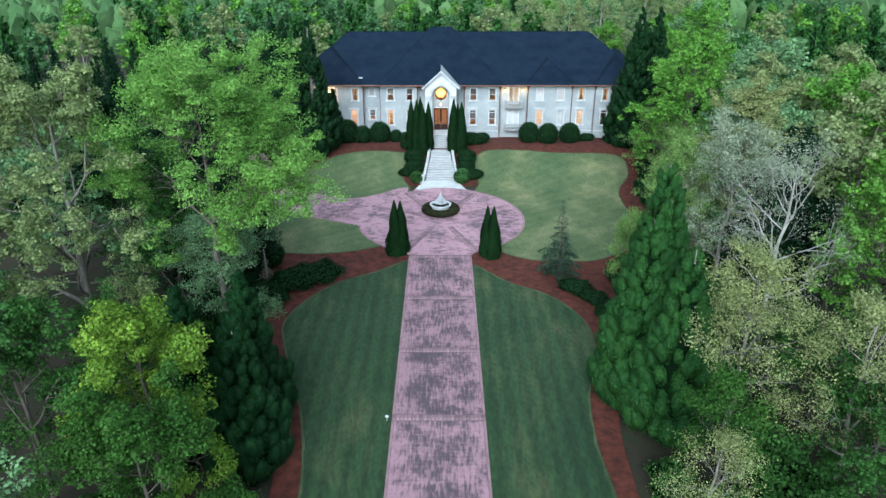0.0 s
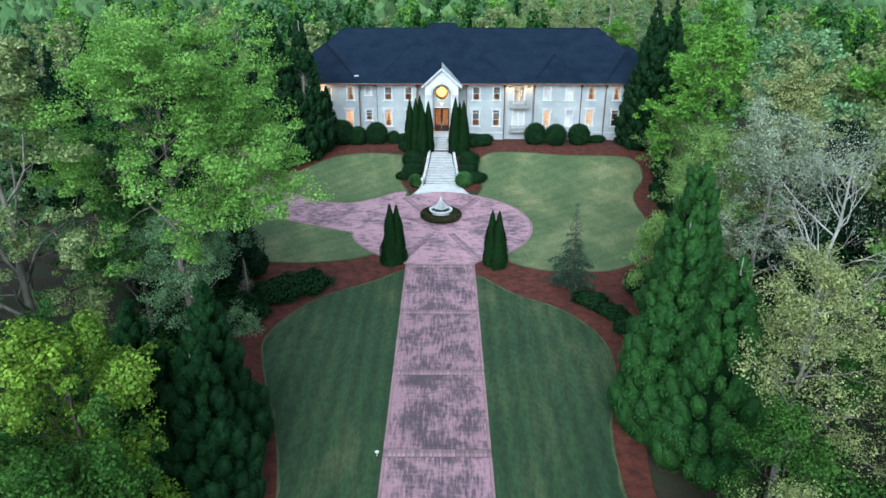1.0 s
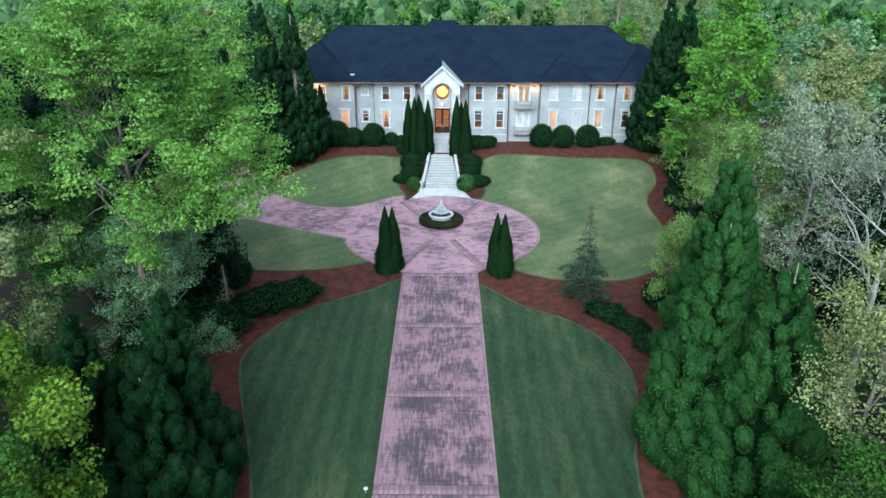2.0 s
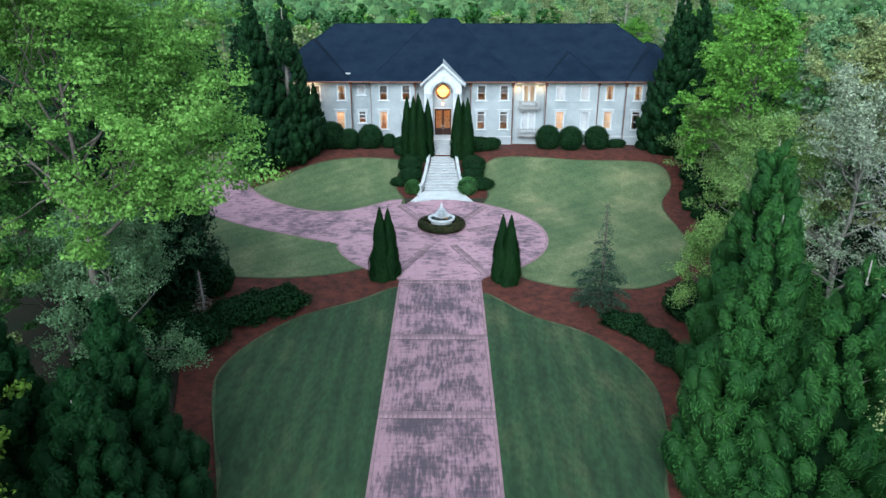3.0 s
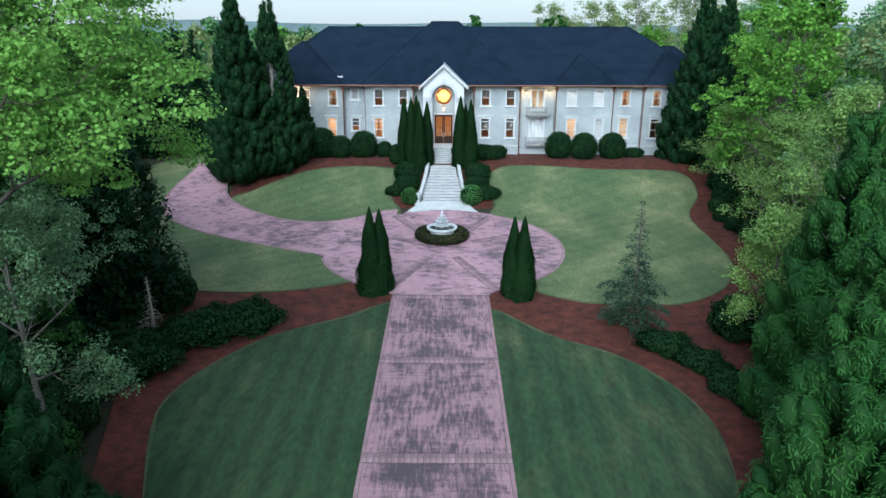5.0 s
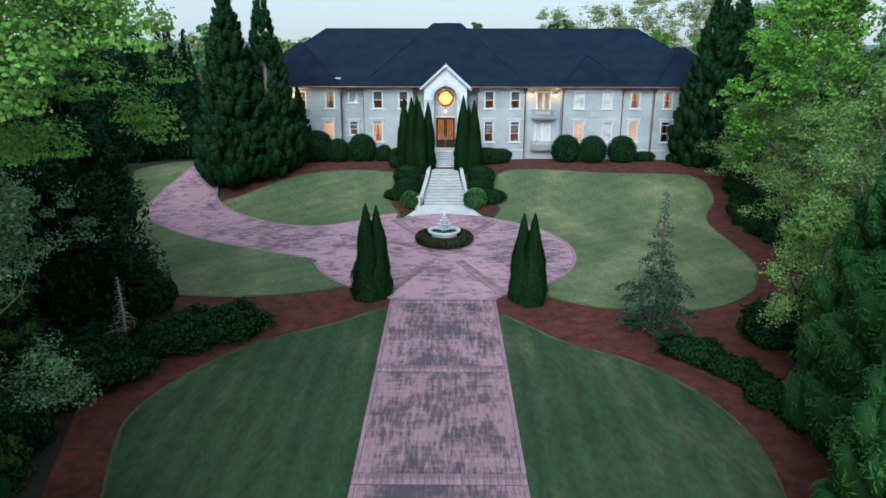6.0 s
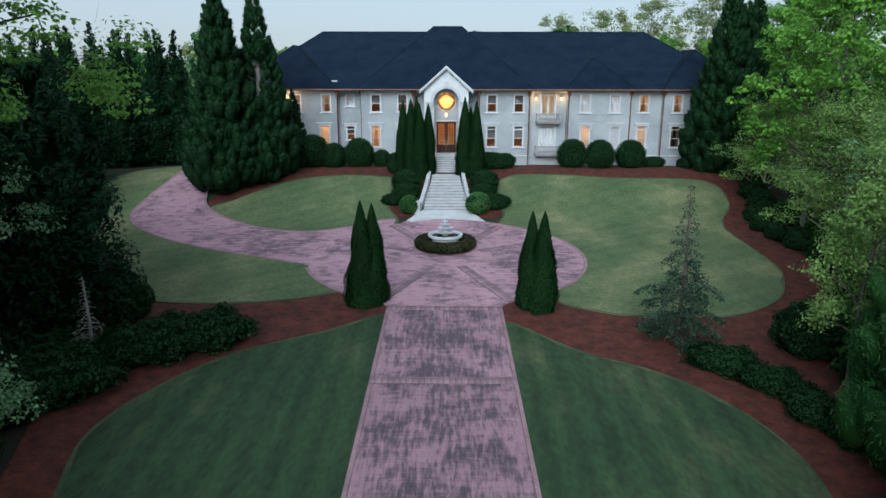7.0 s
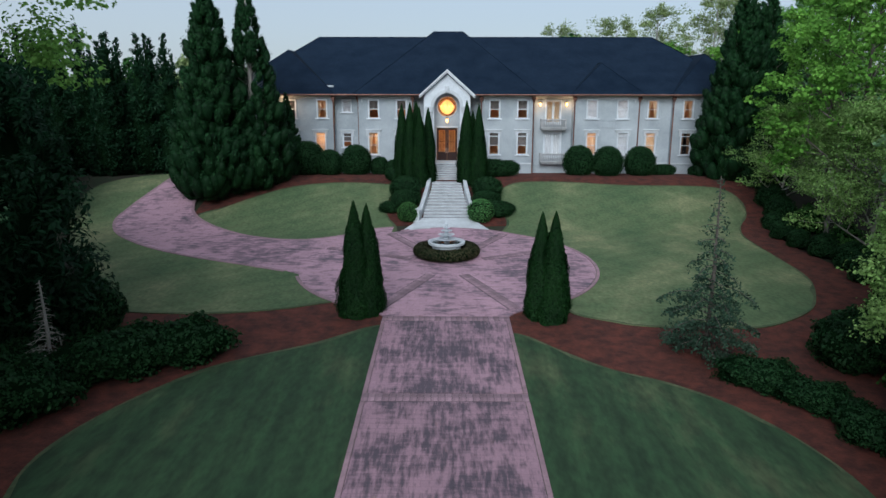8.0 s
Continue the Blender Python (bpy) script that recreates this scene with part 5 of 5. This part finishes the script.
# hedge mounds along the beds
hedge = shrub(2.6, 1.5, 1.0, 4500, 0.14, L_BOX, "low spreading juniper mound in the mulch bed", (-12.4, 59.2), 0.2, "low_shrub", "bed shrubs", turn=25)
for x, y, r, s in ((-14.4, 57.9, 35, 1.05), (-15.7, 55.9, 80, 0.6), (-17.2, 54.2, 10, 1.1), (12.7, 56.9, -30, 0.66), (14.0, 55.1, -40, 0.6), (14.6, 53.0, -95, 0.62), (15.2, 50.9, -70, 0.55), (-18.2, 52.0, 80, 1.0), (-19.0, 57.0, 0, 0.9)):
    again(hedge, x, y, r, s)
bush = shrub(1.7, 1.6, 1.5, 3800, 0.16, L_BOX, "rounded dark shrub at the edge of the woods", (-18.0, 62.6), 0.12, "shrub", "edge shrubs")
for x, y, s in ((-20.2, 60.8, 1.1), (17.6, 58.9, 0.95), (26.0, 84.5, 0.5), (25.6, 82.0, 0.55), (25.6, 79.5, 0.5), (26.0, 77.0, 0.6), (26.2, 74.0, 0.65), (25.6, 71.0, 0.7), (27.8, 89.0, 0.7), (27.5, 86.5, 0.7), (-21.5, 56, 1.1), (-17.5, 49, 0.9), (-20, 50, 1.2), (17.5, 48.5, 0.8), (18.5, 54.5, 0.9)):
    again(bush, x, y, 37 * x, s)

wild = shrub(1.5, 1.4, 1.3, 3200, 0.2, L_DEEP, "loose leafy green bush at the woods edge", (22.6, 62.4), 0.3, "bush", "wild bushes")
for x, y, s in ((24.6, 65.6, 1.1), (26.6, 68.4, 1.2), (20.4, 59.6, 0.9), (22.8, 58.4, 1.2), (27.5, 72.5, 0.9), (25.6, 61.8, 1.4), (18.9, 56.4, 0.8), (28.2, 78.0, 0.8), (28.6, 84.0, 0.8), (18.4, 51.5, 1.0), (-22.5, 66.5, 0.9), (-24.5, 60.5, 1.2)):
    again(wild, x, y, 61 * x, s)

for x, y, s in ((14.2, 31.5, 0.9), (15.8, 29.0, 1.1), (14.4, 26.5, 0.9), (17.5, 28.0, 1.3), (19.5, 31.5, 1.2), (21.5, 29.0, 1.4), (13.8, 22.0, 1.0), (17.0, 23.0, 1.2), (-12.6, 30.0, 0.8), (-13.2, 26.5, 1.0), (-17.5, 34.5, 1.1), (-19.0, 27.5, 1.3), (-19.0, 39.5, 1.1), (-17.2, 46.5, 0.9), (-21.0, 44.0, 1.2), (-20.5, 41.0, 1.2), (-22.5, 38.5, 1.4), (-23.5, 45.5, 1.4), (-20.0, 47.0, 1.1), (-22.0, 42.8, 1.3), (-20.0, 36.0, 1.2), (20.6, 35.0, 1.0), (20.8, 42.0, 1.2), (23.2, 50.0, 1.2), (21.0, 47.5, 0.9)):
    again(wild, x, y, 47 * x + y, s)

# sparse blue-green weeping conifer in the right bed
weep = weeping(8.3, 3.2, leaf_mat("blue_green_needles", (0.026, 0.058, 0.038), (0.07, 0.125, 0.08)), "open sparse blue-green conifer with drooping branches", (11.4, 59.6), 0.75)

# broadleaf trees near the camera's way
broadleaf(25.5, 7.2, 115000, 0.14, L_MAPLE, BARK, "large spreading tree in fresh green leaf", at=(-16.0, 43.8, 0), stems=18, depth=3, kids=5, first=0.56, puff=0.85, clumpy=0.36, reach=((5, 0.68, 5.2), (40, 0.66, 4.2), (-35, 0.66, 4.8)))
broadleaf(27.0, 6.8, 50000, 0.17, L_TAN, BARK_MID, "tall tree with thin tan-green young leaves", at=(-24.5, 41.0, 0), stems=14, depth=3)
broadleaf(15.8, 3.9, 34000, 0.17, L_YELLOW, BARK, "tree with bright yellow-green leaves", at=(-16.2, 29.8, 0), stems=13, depth=3, clumpy=0.5)
broadleaf(12.5, 4.2, 34000, 0.15, L_LUSH, BARK, "leafy green tree among the woods edge", at=(-14.8, 25.5, 0), stems=11, depth=3)
broadleaf(13.0, 4.0, 34000, 0.12, L_SAGED, BARK_MID, "tree with pale sage leaves at the woods edge", at=(-16.6, 46.4, 0), first=0.4, clumpy=0.7, stems=13, depth=3)
broadleaf(16.4, 3.5, 20000, 0.115, L_PALE, BARK_MID, "thin tree with pale yellow blossom and bare twigs", at=(18.0, 34.6, 0), stems=15, depth=3, kids=5, first=0.45, clumpy=0.6)
broadleaf(15.0, 3.9, 12000, 0.12, L_PALE, BARK_PALE, "thin tree with pale yellow blossom and bare twigs", at=(23.4, 31.0, 0), stems=13, depth=3, kids=5)
broadleaf(9.6, 2.6, 5000, 0.1, L_PALE, BARK_PALE, "small twiggy tree with pale blossom", at=(13.9, 26.6, 0), stems=11, depth=3, kids=5, first=0.4)
broadleaf(10.5, 2.2, 9000, 0.13, L_LUSH, BARK, "slender young tree with bright green leaves", at=(15.9, 30.2, 0), stems=10, depth=3, first=0.4)
broadleaf(20.0, 5.6, 4200, 0.11, L_WHITE, BARK_BARE, "almost bare grey tree with whitish buds", at=(25.0, 45.6, 0), stems=17, depth=4, kids=4, first=0.34)
broadleaf(19.0, 5.0, 24000, 0.13, L_WHITE, BARK_MID, "tree with whitish spring blossom beside the bare tree", at=(24.0, 53.0, 0), stems=15, depth=3, kids=5, first=0.3, clumpy=0.6)
broadleaf(16.2, 3.4, 28000, 0.13, L_BRUSH, BARK_PALE, "brushy tree with olive young leaves and pale limbs", at=(21.6, 58.2, 0), stems=16, depth=3, first=0.2, kids=5, clumpy=0.7)
broadleaf(10.6, 1.9, 12000, 0.13, L_BRUSH, BARK, "young light green tree behind the plumed conifers", at=(16.6, 53.8, 0), stems=12, depth=3, first=0.3)
broadleaf(21.0, 5.4, 30000, 0.17, L_PALE, BARK_PALE, "tree with pale yellow-green blossom beside the bare tree", at=(27.6, 59.0, 0), stems=14, depth=3)

thin = broadleaf(20.0, 5.5, 9000, 0.2, L_TAN, BARK_PALE, "thin tall tree with sparse tan leaves behind the house", at=(16.5, 138.0, 0), stems=13, depth=3)

# trees of the wood's edge, copied with turns
oak = broadleaf(21.0, 5.6, 12000, 0.31, L_BRIGHT, BARK, "tall bright green tree at the woods edge", at=(29.0, 80.0, 0), stems=14, depth=3, group="woods edge trees")
sage = broadleaf(20.0, 5.4, 11000, 0.3, L_SAGE, BARK, "tall sage green tree at the woods edge", at=(30.5, 65.0, 0), stems=13, depth=3, group="woods edge trees")
tan = broadleaf(21.0, 5.6, 11000, 0.3, L_TAN, BARK, "tall tree with tan-green young leaves", at=(35.0, 72.0, 0), stems=13, depth=3, group="woods edge trees")
brush = broadleaf(11.5, 4.6, 22000, 0.15, L_BRUSH, BARK_PALE, "small brushy tree with olive young leaves", at=(28.3, 75.5, 0), stems=18, depth=2, first=0.08, puff=1.25, clumpy=1.0, lift=0.6,  group="woods edge trees")
leafy = broadleaf(16.0, 5.0, 17000, 0.2, L_DEEP, BARK, "leafy green tree among the woods edge", at=(22.5, 33.0, -5), stems=12, depth=3, group="woods edge trees")
pine = conifer(13.5, 4.2, 300, 52, 0.19, L_DARKC, "dark broad pine in the shade of the woods", (-20.5, 61.0, 0), power=0.5, base=1.2, clump=0.8, core=0.6, group="woods edge trees")
for ob, x, y, r, s in ((brush, 29.5, 83.0, 80, 0.9), (brush, 29.0, 69.0, 150, 0.9), (brush, 28.6, 89.0, 20, 0.8), (oak, 32.0, 88.0, 60, 0.95), (oak, 36.0, 58.0, 120, 1.05), (sage, 31.0, 58.5, 40, 0.95), (tan, 33.0, 51.0, 220, 1.05), (tan, 38.5, 64.0, 10, 1.1), (sage, 38.0, 80.0, 90, 1.1),
                        (leafy, 23.5, 40.0, 70, 0.5), (leafy, 23.0, 24.0, 160, 0.8), (tan, 30.5, 37.0, 200, 0.75), (oak, 31.5, 44.5, 280, 0.8), (oak, 36.0, 50.0, 300, 1.0), (sage, 40.0, 38.0, 20, 1.1), (leafy, 19.5, 45.0, 120, 0.55), (leafy, 19.0, 41.0, 20, 0.5), (leafy, 30.0, 25.0, 90, 1.0),
                        (leafy, -22.0, 49.5, 30, 0.95), (leafy, -22.5, 30.0, 130, 0.95), (leafy, -20.5, 36.0, 90, 0.7), (sage, -29.5, 48.5, 200, 1.0), (leafy, -30.0, 33.0, 250, 1.1), (sage, -21.0, 21.0, 20, 0.7), (leafy, -26.0, 57.0, 100, 1.0),
                        (pine, -25.0, 64.0, 60, 1.1), (pine, -22.5, 56.0, 120, 0.9), (pine, -30.0, 70.0, 10, 1.15), (pine, 30.0, 55.0, 30, 1.2), (tan, -36.0, 42.0, 0, 1.1), (sage, -38.0, 55.0, 66, 1.1)):
    again(ob, x, y, r, s)

# dark conifer row beyond the side lawn
row = conifer(18.0, 3.0, 220, 24, 0.24, L_DARKC, "dark dense conifer in a tall screening row", (-26.0, 106.0, 0), power=0.9, clump=0.8, tipsize=0.32, group="screen conifers")
for k in range(36):
    again(row, -26.5 - 1.25 * k, 103.0 - 0.4 * k + (4.0 if k % 2 else 0.0) + rng.uniform(-1, 1), 77 * k, rng.uniform(0.66, 0.84))
for k in range(9):
    again(pine, -34.0 - 3.5 * k + rng.uniform(-2, 2), 86.0 - 2.5 * k + rng.uniform(-2, 2), 50 * k, rng.uniform(0.9, 1.2))

# woods behind the house and all round
for x, y, s_ in ((-29.0, 111.0, 0.96), (-32.5, 106.5, 1.0), (-36.5, 104.0, 1.02), (-25.5, 113.5, 0.9), (-40.5, 100.5, 1.04), (-34.0, 98.0, 0.92), (-38.0, 93.5, 0.96)):
    again(row, x, y, 53 * x, 0.77 * s_)
far_a = broadleaf(17.0, 5.0, 1250, 0.75, L_WOODS, BARK, "woodland tree in soft spring green", at=(-40, 140, 0), stems=9, depth=2, kids=3, group="woods", puff=1.3)
far_b = broadleaf(18.0, 5.2, 1250, 0.75, L_BRIGHT, BARK, "woodland tree in bright spring green", at=(44, 135, 0), stems=9, depth=2, kids=3, group="woods", puff=1.3)
far_c = broadleaf(17.0, 5.0, 1250, 0.7, L_TAN, BARK_PALE, "woodland tree with tan young leaves", at=(20, 146, 0), stems=9, depth=2, kids=3, group="woods", puff=1.3)
far_d = conifer(18.0, 3.2, 95, 15, 0.62, L_CONIF, "tall woodland conifer among spring trees", (5, 150, 0), power=0.82, clump=1.1, group="woods")
kinds = [far_a, far_a, far_b, far_c, far_d, far_d, far_d]
spots = []
for ring in range(6000):
    if len(spots) > 330:
        break
    x, y = rng.uniform(-120, 120), rng.uniform(30, 290)
    inside = (-60 < x < 42 and y < 127) or (abs(x) < 45 and y < 60)
    if inside or (-24 < x < 10 and y < 175) or (y < 100 and abs(x) > 95) or any((x - a) ** 2 + (y - b) ** 2 < 26 for a, b in spots):
        continue
    spots.append((x, y))
    again(kinds[int(rng.integers(0, 7))], x, y, rng.uniform(0, 360), rng.uniform(0.7, 1.05) * (1.0 if y < 200 else 1.15))

for ob, x, y, sc in ((thin, 22.5, 127.0, 1.0), (thin, 29.0, 130.0, 1.1), (thin, 36.0, 126.0, 1.15), (oak, 30.0, 124.0, 0.75), (oak, 36.0, 116.0, 0.85), (thin, 41.0, 132.0, 1.2), (far_d, 17.5, 129.0, 0.95), (far_d, 24.5, 133.0, 0.9), (far_d, 10.5, 136.0, 0.85), (sage, 40.0, 108.0, 1.05), (oak, 37.0, 100.0, 1.0)):
    again(ob, x, y, 41 * x, sc)


# unseen trees added behind the start of the way, to shade the lower lawn
for k in range(26):
    x, y = -34 + 5.4 * (k % 13) + rng.uniform(-1.5, 1.5), -8 - 13 * (k // 13) + rng.uniform(-3, 3)
    if abs(x) > 4.5:
        again((far_a, far_b, far_c)[k % 3], x, y, 57 * k, rng.uniform(0.95, 1.15))


sap = weeping(4.4, 1.1, leaf_mat("dry_grey_needles", (0.12, 0.12, 0.1), (0.2, 0.2, 0.17)), "small dry grey sapling in the shaded bed", (-16.7, 57.0), 0.1, BARK_PALE)


def far_woods():
    """The canopy of the woods out to the horizon, as many small lumpy crowns."""
    verts, faces = [], []
    base = bmesh.new()
    bmesh.ops.create_icosphere(base, subdivisions=2, radius=1)
    bv = np.array([v.co for v in base.verts])
    bf = [[v.index for v in f.verts] for f in base.faces]
    base.free()
    for k in range(4200):
        d = 240 + 1260 * rng.uniform(0, 1) ** 2
        x = rng.uniform(-0.75, 0.75) * d * 1.1
        grow = 1 + d / 900
        w, h = rng.uniform(2.6, 4.6) * grow, rng.uniform(5, 9)
        v = bv * rng.uniform(0.72, 1.2, (len(bv), 1)) * np.array([w, w, h]) + np.array([x, d, ground_z(x, d) + rng.uniform(5, 10)])
        n = len(verts)
        verts.extend(v.tolist())
        faces.extend([[n + i for i in f] for f in bf])
    mat = material("far_canopy", ((0.03, 0.075, 0.03), (0.09, 0.16, 0.06)), rough=1.0, scale=0.02, bump=0, fine=0.4, island=0.5, spec=0.1)
    tagged(raw("far_woods", verts, faces, mat), "distant woodland canopy in mixed spring greens", "woods", kind="stuff")


far_woods()


# ---- fountain ----
fz = ground_z(CX, 76.7) + 0.1
FX, FYY = -0.3, 76.6
ftn = root("fountain", (FX, FYY, fz), "white tiered stone fountain in a round clipped hedge", "fountain")
part("basin", lathe(bmesh.new(), [(1.0, 0.0), (1.0, 0.75), (1.28, 0.85), (1.3, 1.02), (1.12, 1.02), (1.05, 0.85), (0.2, 0.83)], 32), TRIM, ftn, smoothed=False)
zt = 0.83
for r, h in ((0.78, 0.36), (0.58, 0.31), (0.41, 0.27), (0.26, 0.22)):
    part("pedestal", lathe(bmesh.new(), [(r * 0.42, zt), (r * 0.22, zt + h * 0.3), (r * 0.3, zt + h * 0.6), (r * 0.5, zt + h * 0.78)], 16), TRIM, ftn)
    part("bowl", lathe(bmesh.new(), [(r * 0.3, zt + h * 0.7), (r * 0.8, zt + h * 0.85), (r, zt + h * 1.02), (r * 0.92, zt + h * 1.03), (r * 0.5, zt + h * 0.92), (r * 0.15, zt + h * 0.9)], 20), TRIM, ftn)
    zt += h
part("finial", lathe(bmesh.new(), [(0.1, zt - 0.05), (0.06, zt + 0.1), (0.14, zt + 0.22), (0.05, zt + 0.34), (0.01, zt + 0.5)], 12), TRIM, ftn)
WATER = material("still_water", ((0.03, 0.045, 0.05), (0.05, 0.07, 0.075)), rough=0.05, bump=0.05, fine=8)
part("water", lathe(bmesh.new(), [(1.06, 0.9), (0.3, 0.905)], 24), WATER, ftn)


def ring_hedge(r0, r1, h, at, leaves):
    t = root("ring_hedge", at, "round clipped hedge with brownish new growth", "hedge")
    mat = leaf_mat("brownish_hedge_leaves", (0.03, 0.035, 0.018), (0.075, 0.07, 0.035))
    rm, rw = (r0 + r1) / 2, (r1 - r0) / 2
    bm = bmesh.new()
    rings = []
    for i in range(40):
        a = 2 * math.pi * i / 40
        rings.append([bm.verts.new(((rm + 0.93 * rw * math.cos(b)) * math.cos(a), (rm + 0.93 * rw * math.cos(b)) * math.sin(a), max(0, h * 0.55 + h * 0.45 * math.sin(b)))) for b in (2 * math.pi * k / 10 for k in range(10))])
    for i in range(40):
        for k in range(10):
            bm.faces.new((rings[i][k], rings[i][(k + 1) % 10], rings[(i + 1) % 40][(k + 1) % 10], rings[(i + 1) % 40][k]))
    part("inner_foliage", bm, CORE, t)
    a, b = rng.uniform(0, 2 * math.pi, leaves), rng.uniform(-0.9, math.pi + 0.9, leaves)
    d = np.stack([np.cos(b) * np.cos(a), np.cos(b) * np.sin(a), np.sin(b)], 1)
    j = rng.uniform(0.94, 1.05, leaves)
    c = np.stack([(rm + rw * np.cos(b) * j) * np.cos(a), (rm + rw * np.cos(b) * j) * np.sin(a), np.maximum(0.02, h * 0.55 + h * 0.47 * np.sin(b) * j)], 1)
    v, f = cards(c, d, 0.11, 1.1, 0.5)
    leaf_mesh("foliage", v, f, mat, t)


ring_hedge(1.28, 2.3, 0.85, (FX, FYY, fz - 0.1), 6000)

# ---- far hills ----
def hills(y, z0, high, seed, name, mat, label):
    n = 160
    xs = [-2600 + 5200 * k / n for k in range(n + 1)]
    top = [z0 + high * (0.55 + 0.45 * noise.noise(Vector((x / 420, seed, 0)))) for x in xs]
    v = [(x, y, -20) for x in xs] + [(x, y + 150, t) for x, t in zip(xs, top)] + [(x, y + 500, -20) for x in xs]
    f = [(j * (n + 1) + i, j * (n + 1) + i + 1, (j + 1) * (n + 1) + i + 1, (j + 1) * (n + 1) + i) for j in range(2) for i in range(n)]
    tagged(raw(name, v, f, mat, smoothed=True), label, "hills", kind="structure")


# pale blue tone paints the haze of distance onto the wooded hills
HILL = material("hazy_blue_woods", ((0.10, 0.15, 0.16), (0.14, 0.2, 0.2)), rough=1.0, scale=0.01, bump=0, fine=0.08)
hills(1700, 14, 34, 3.0, "backdrop", HILL, "low hazy blue wooded hills on the horizon")


# ---- path light at the edge of the drive ----
pl = root("path_light", (-3.95, 38.3, ground_z(-3.95, 38.3) + 0.06), "small white path light beside the drive", "path light")
part("stake", tube(bmesh.new(), [(0, 0, -0.1), (0, 0, 0.34)], [0.02, 0.02], 8), TRIM, pl)
part("cap", lathe(bmesh.new(), [(0.13, 0.34), (0.12, 0.38), (0.05, 0.43), (0.01, 0.45)], 14), TRIM, pl)
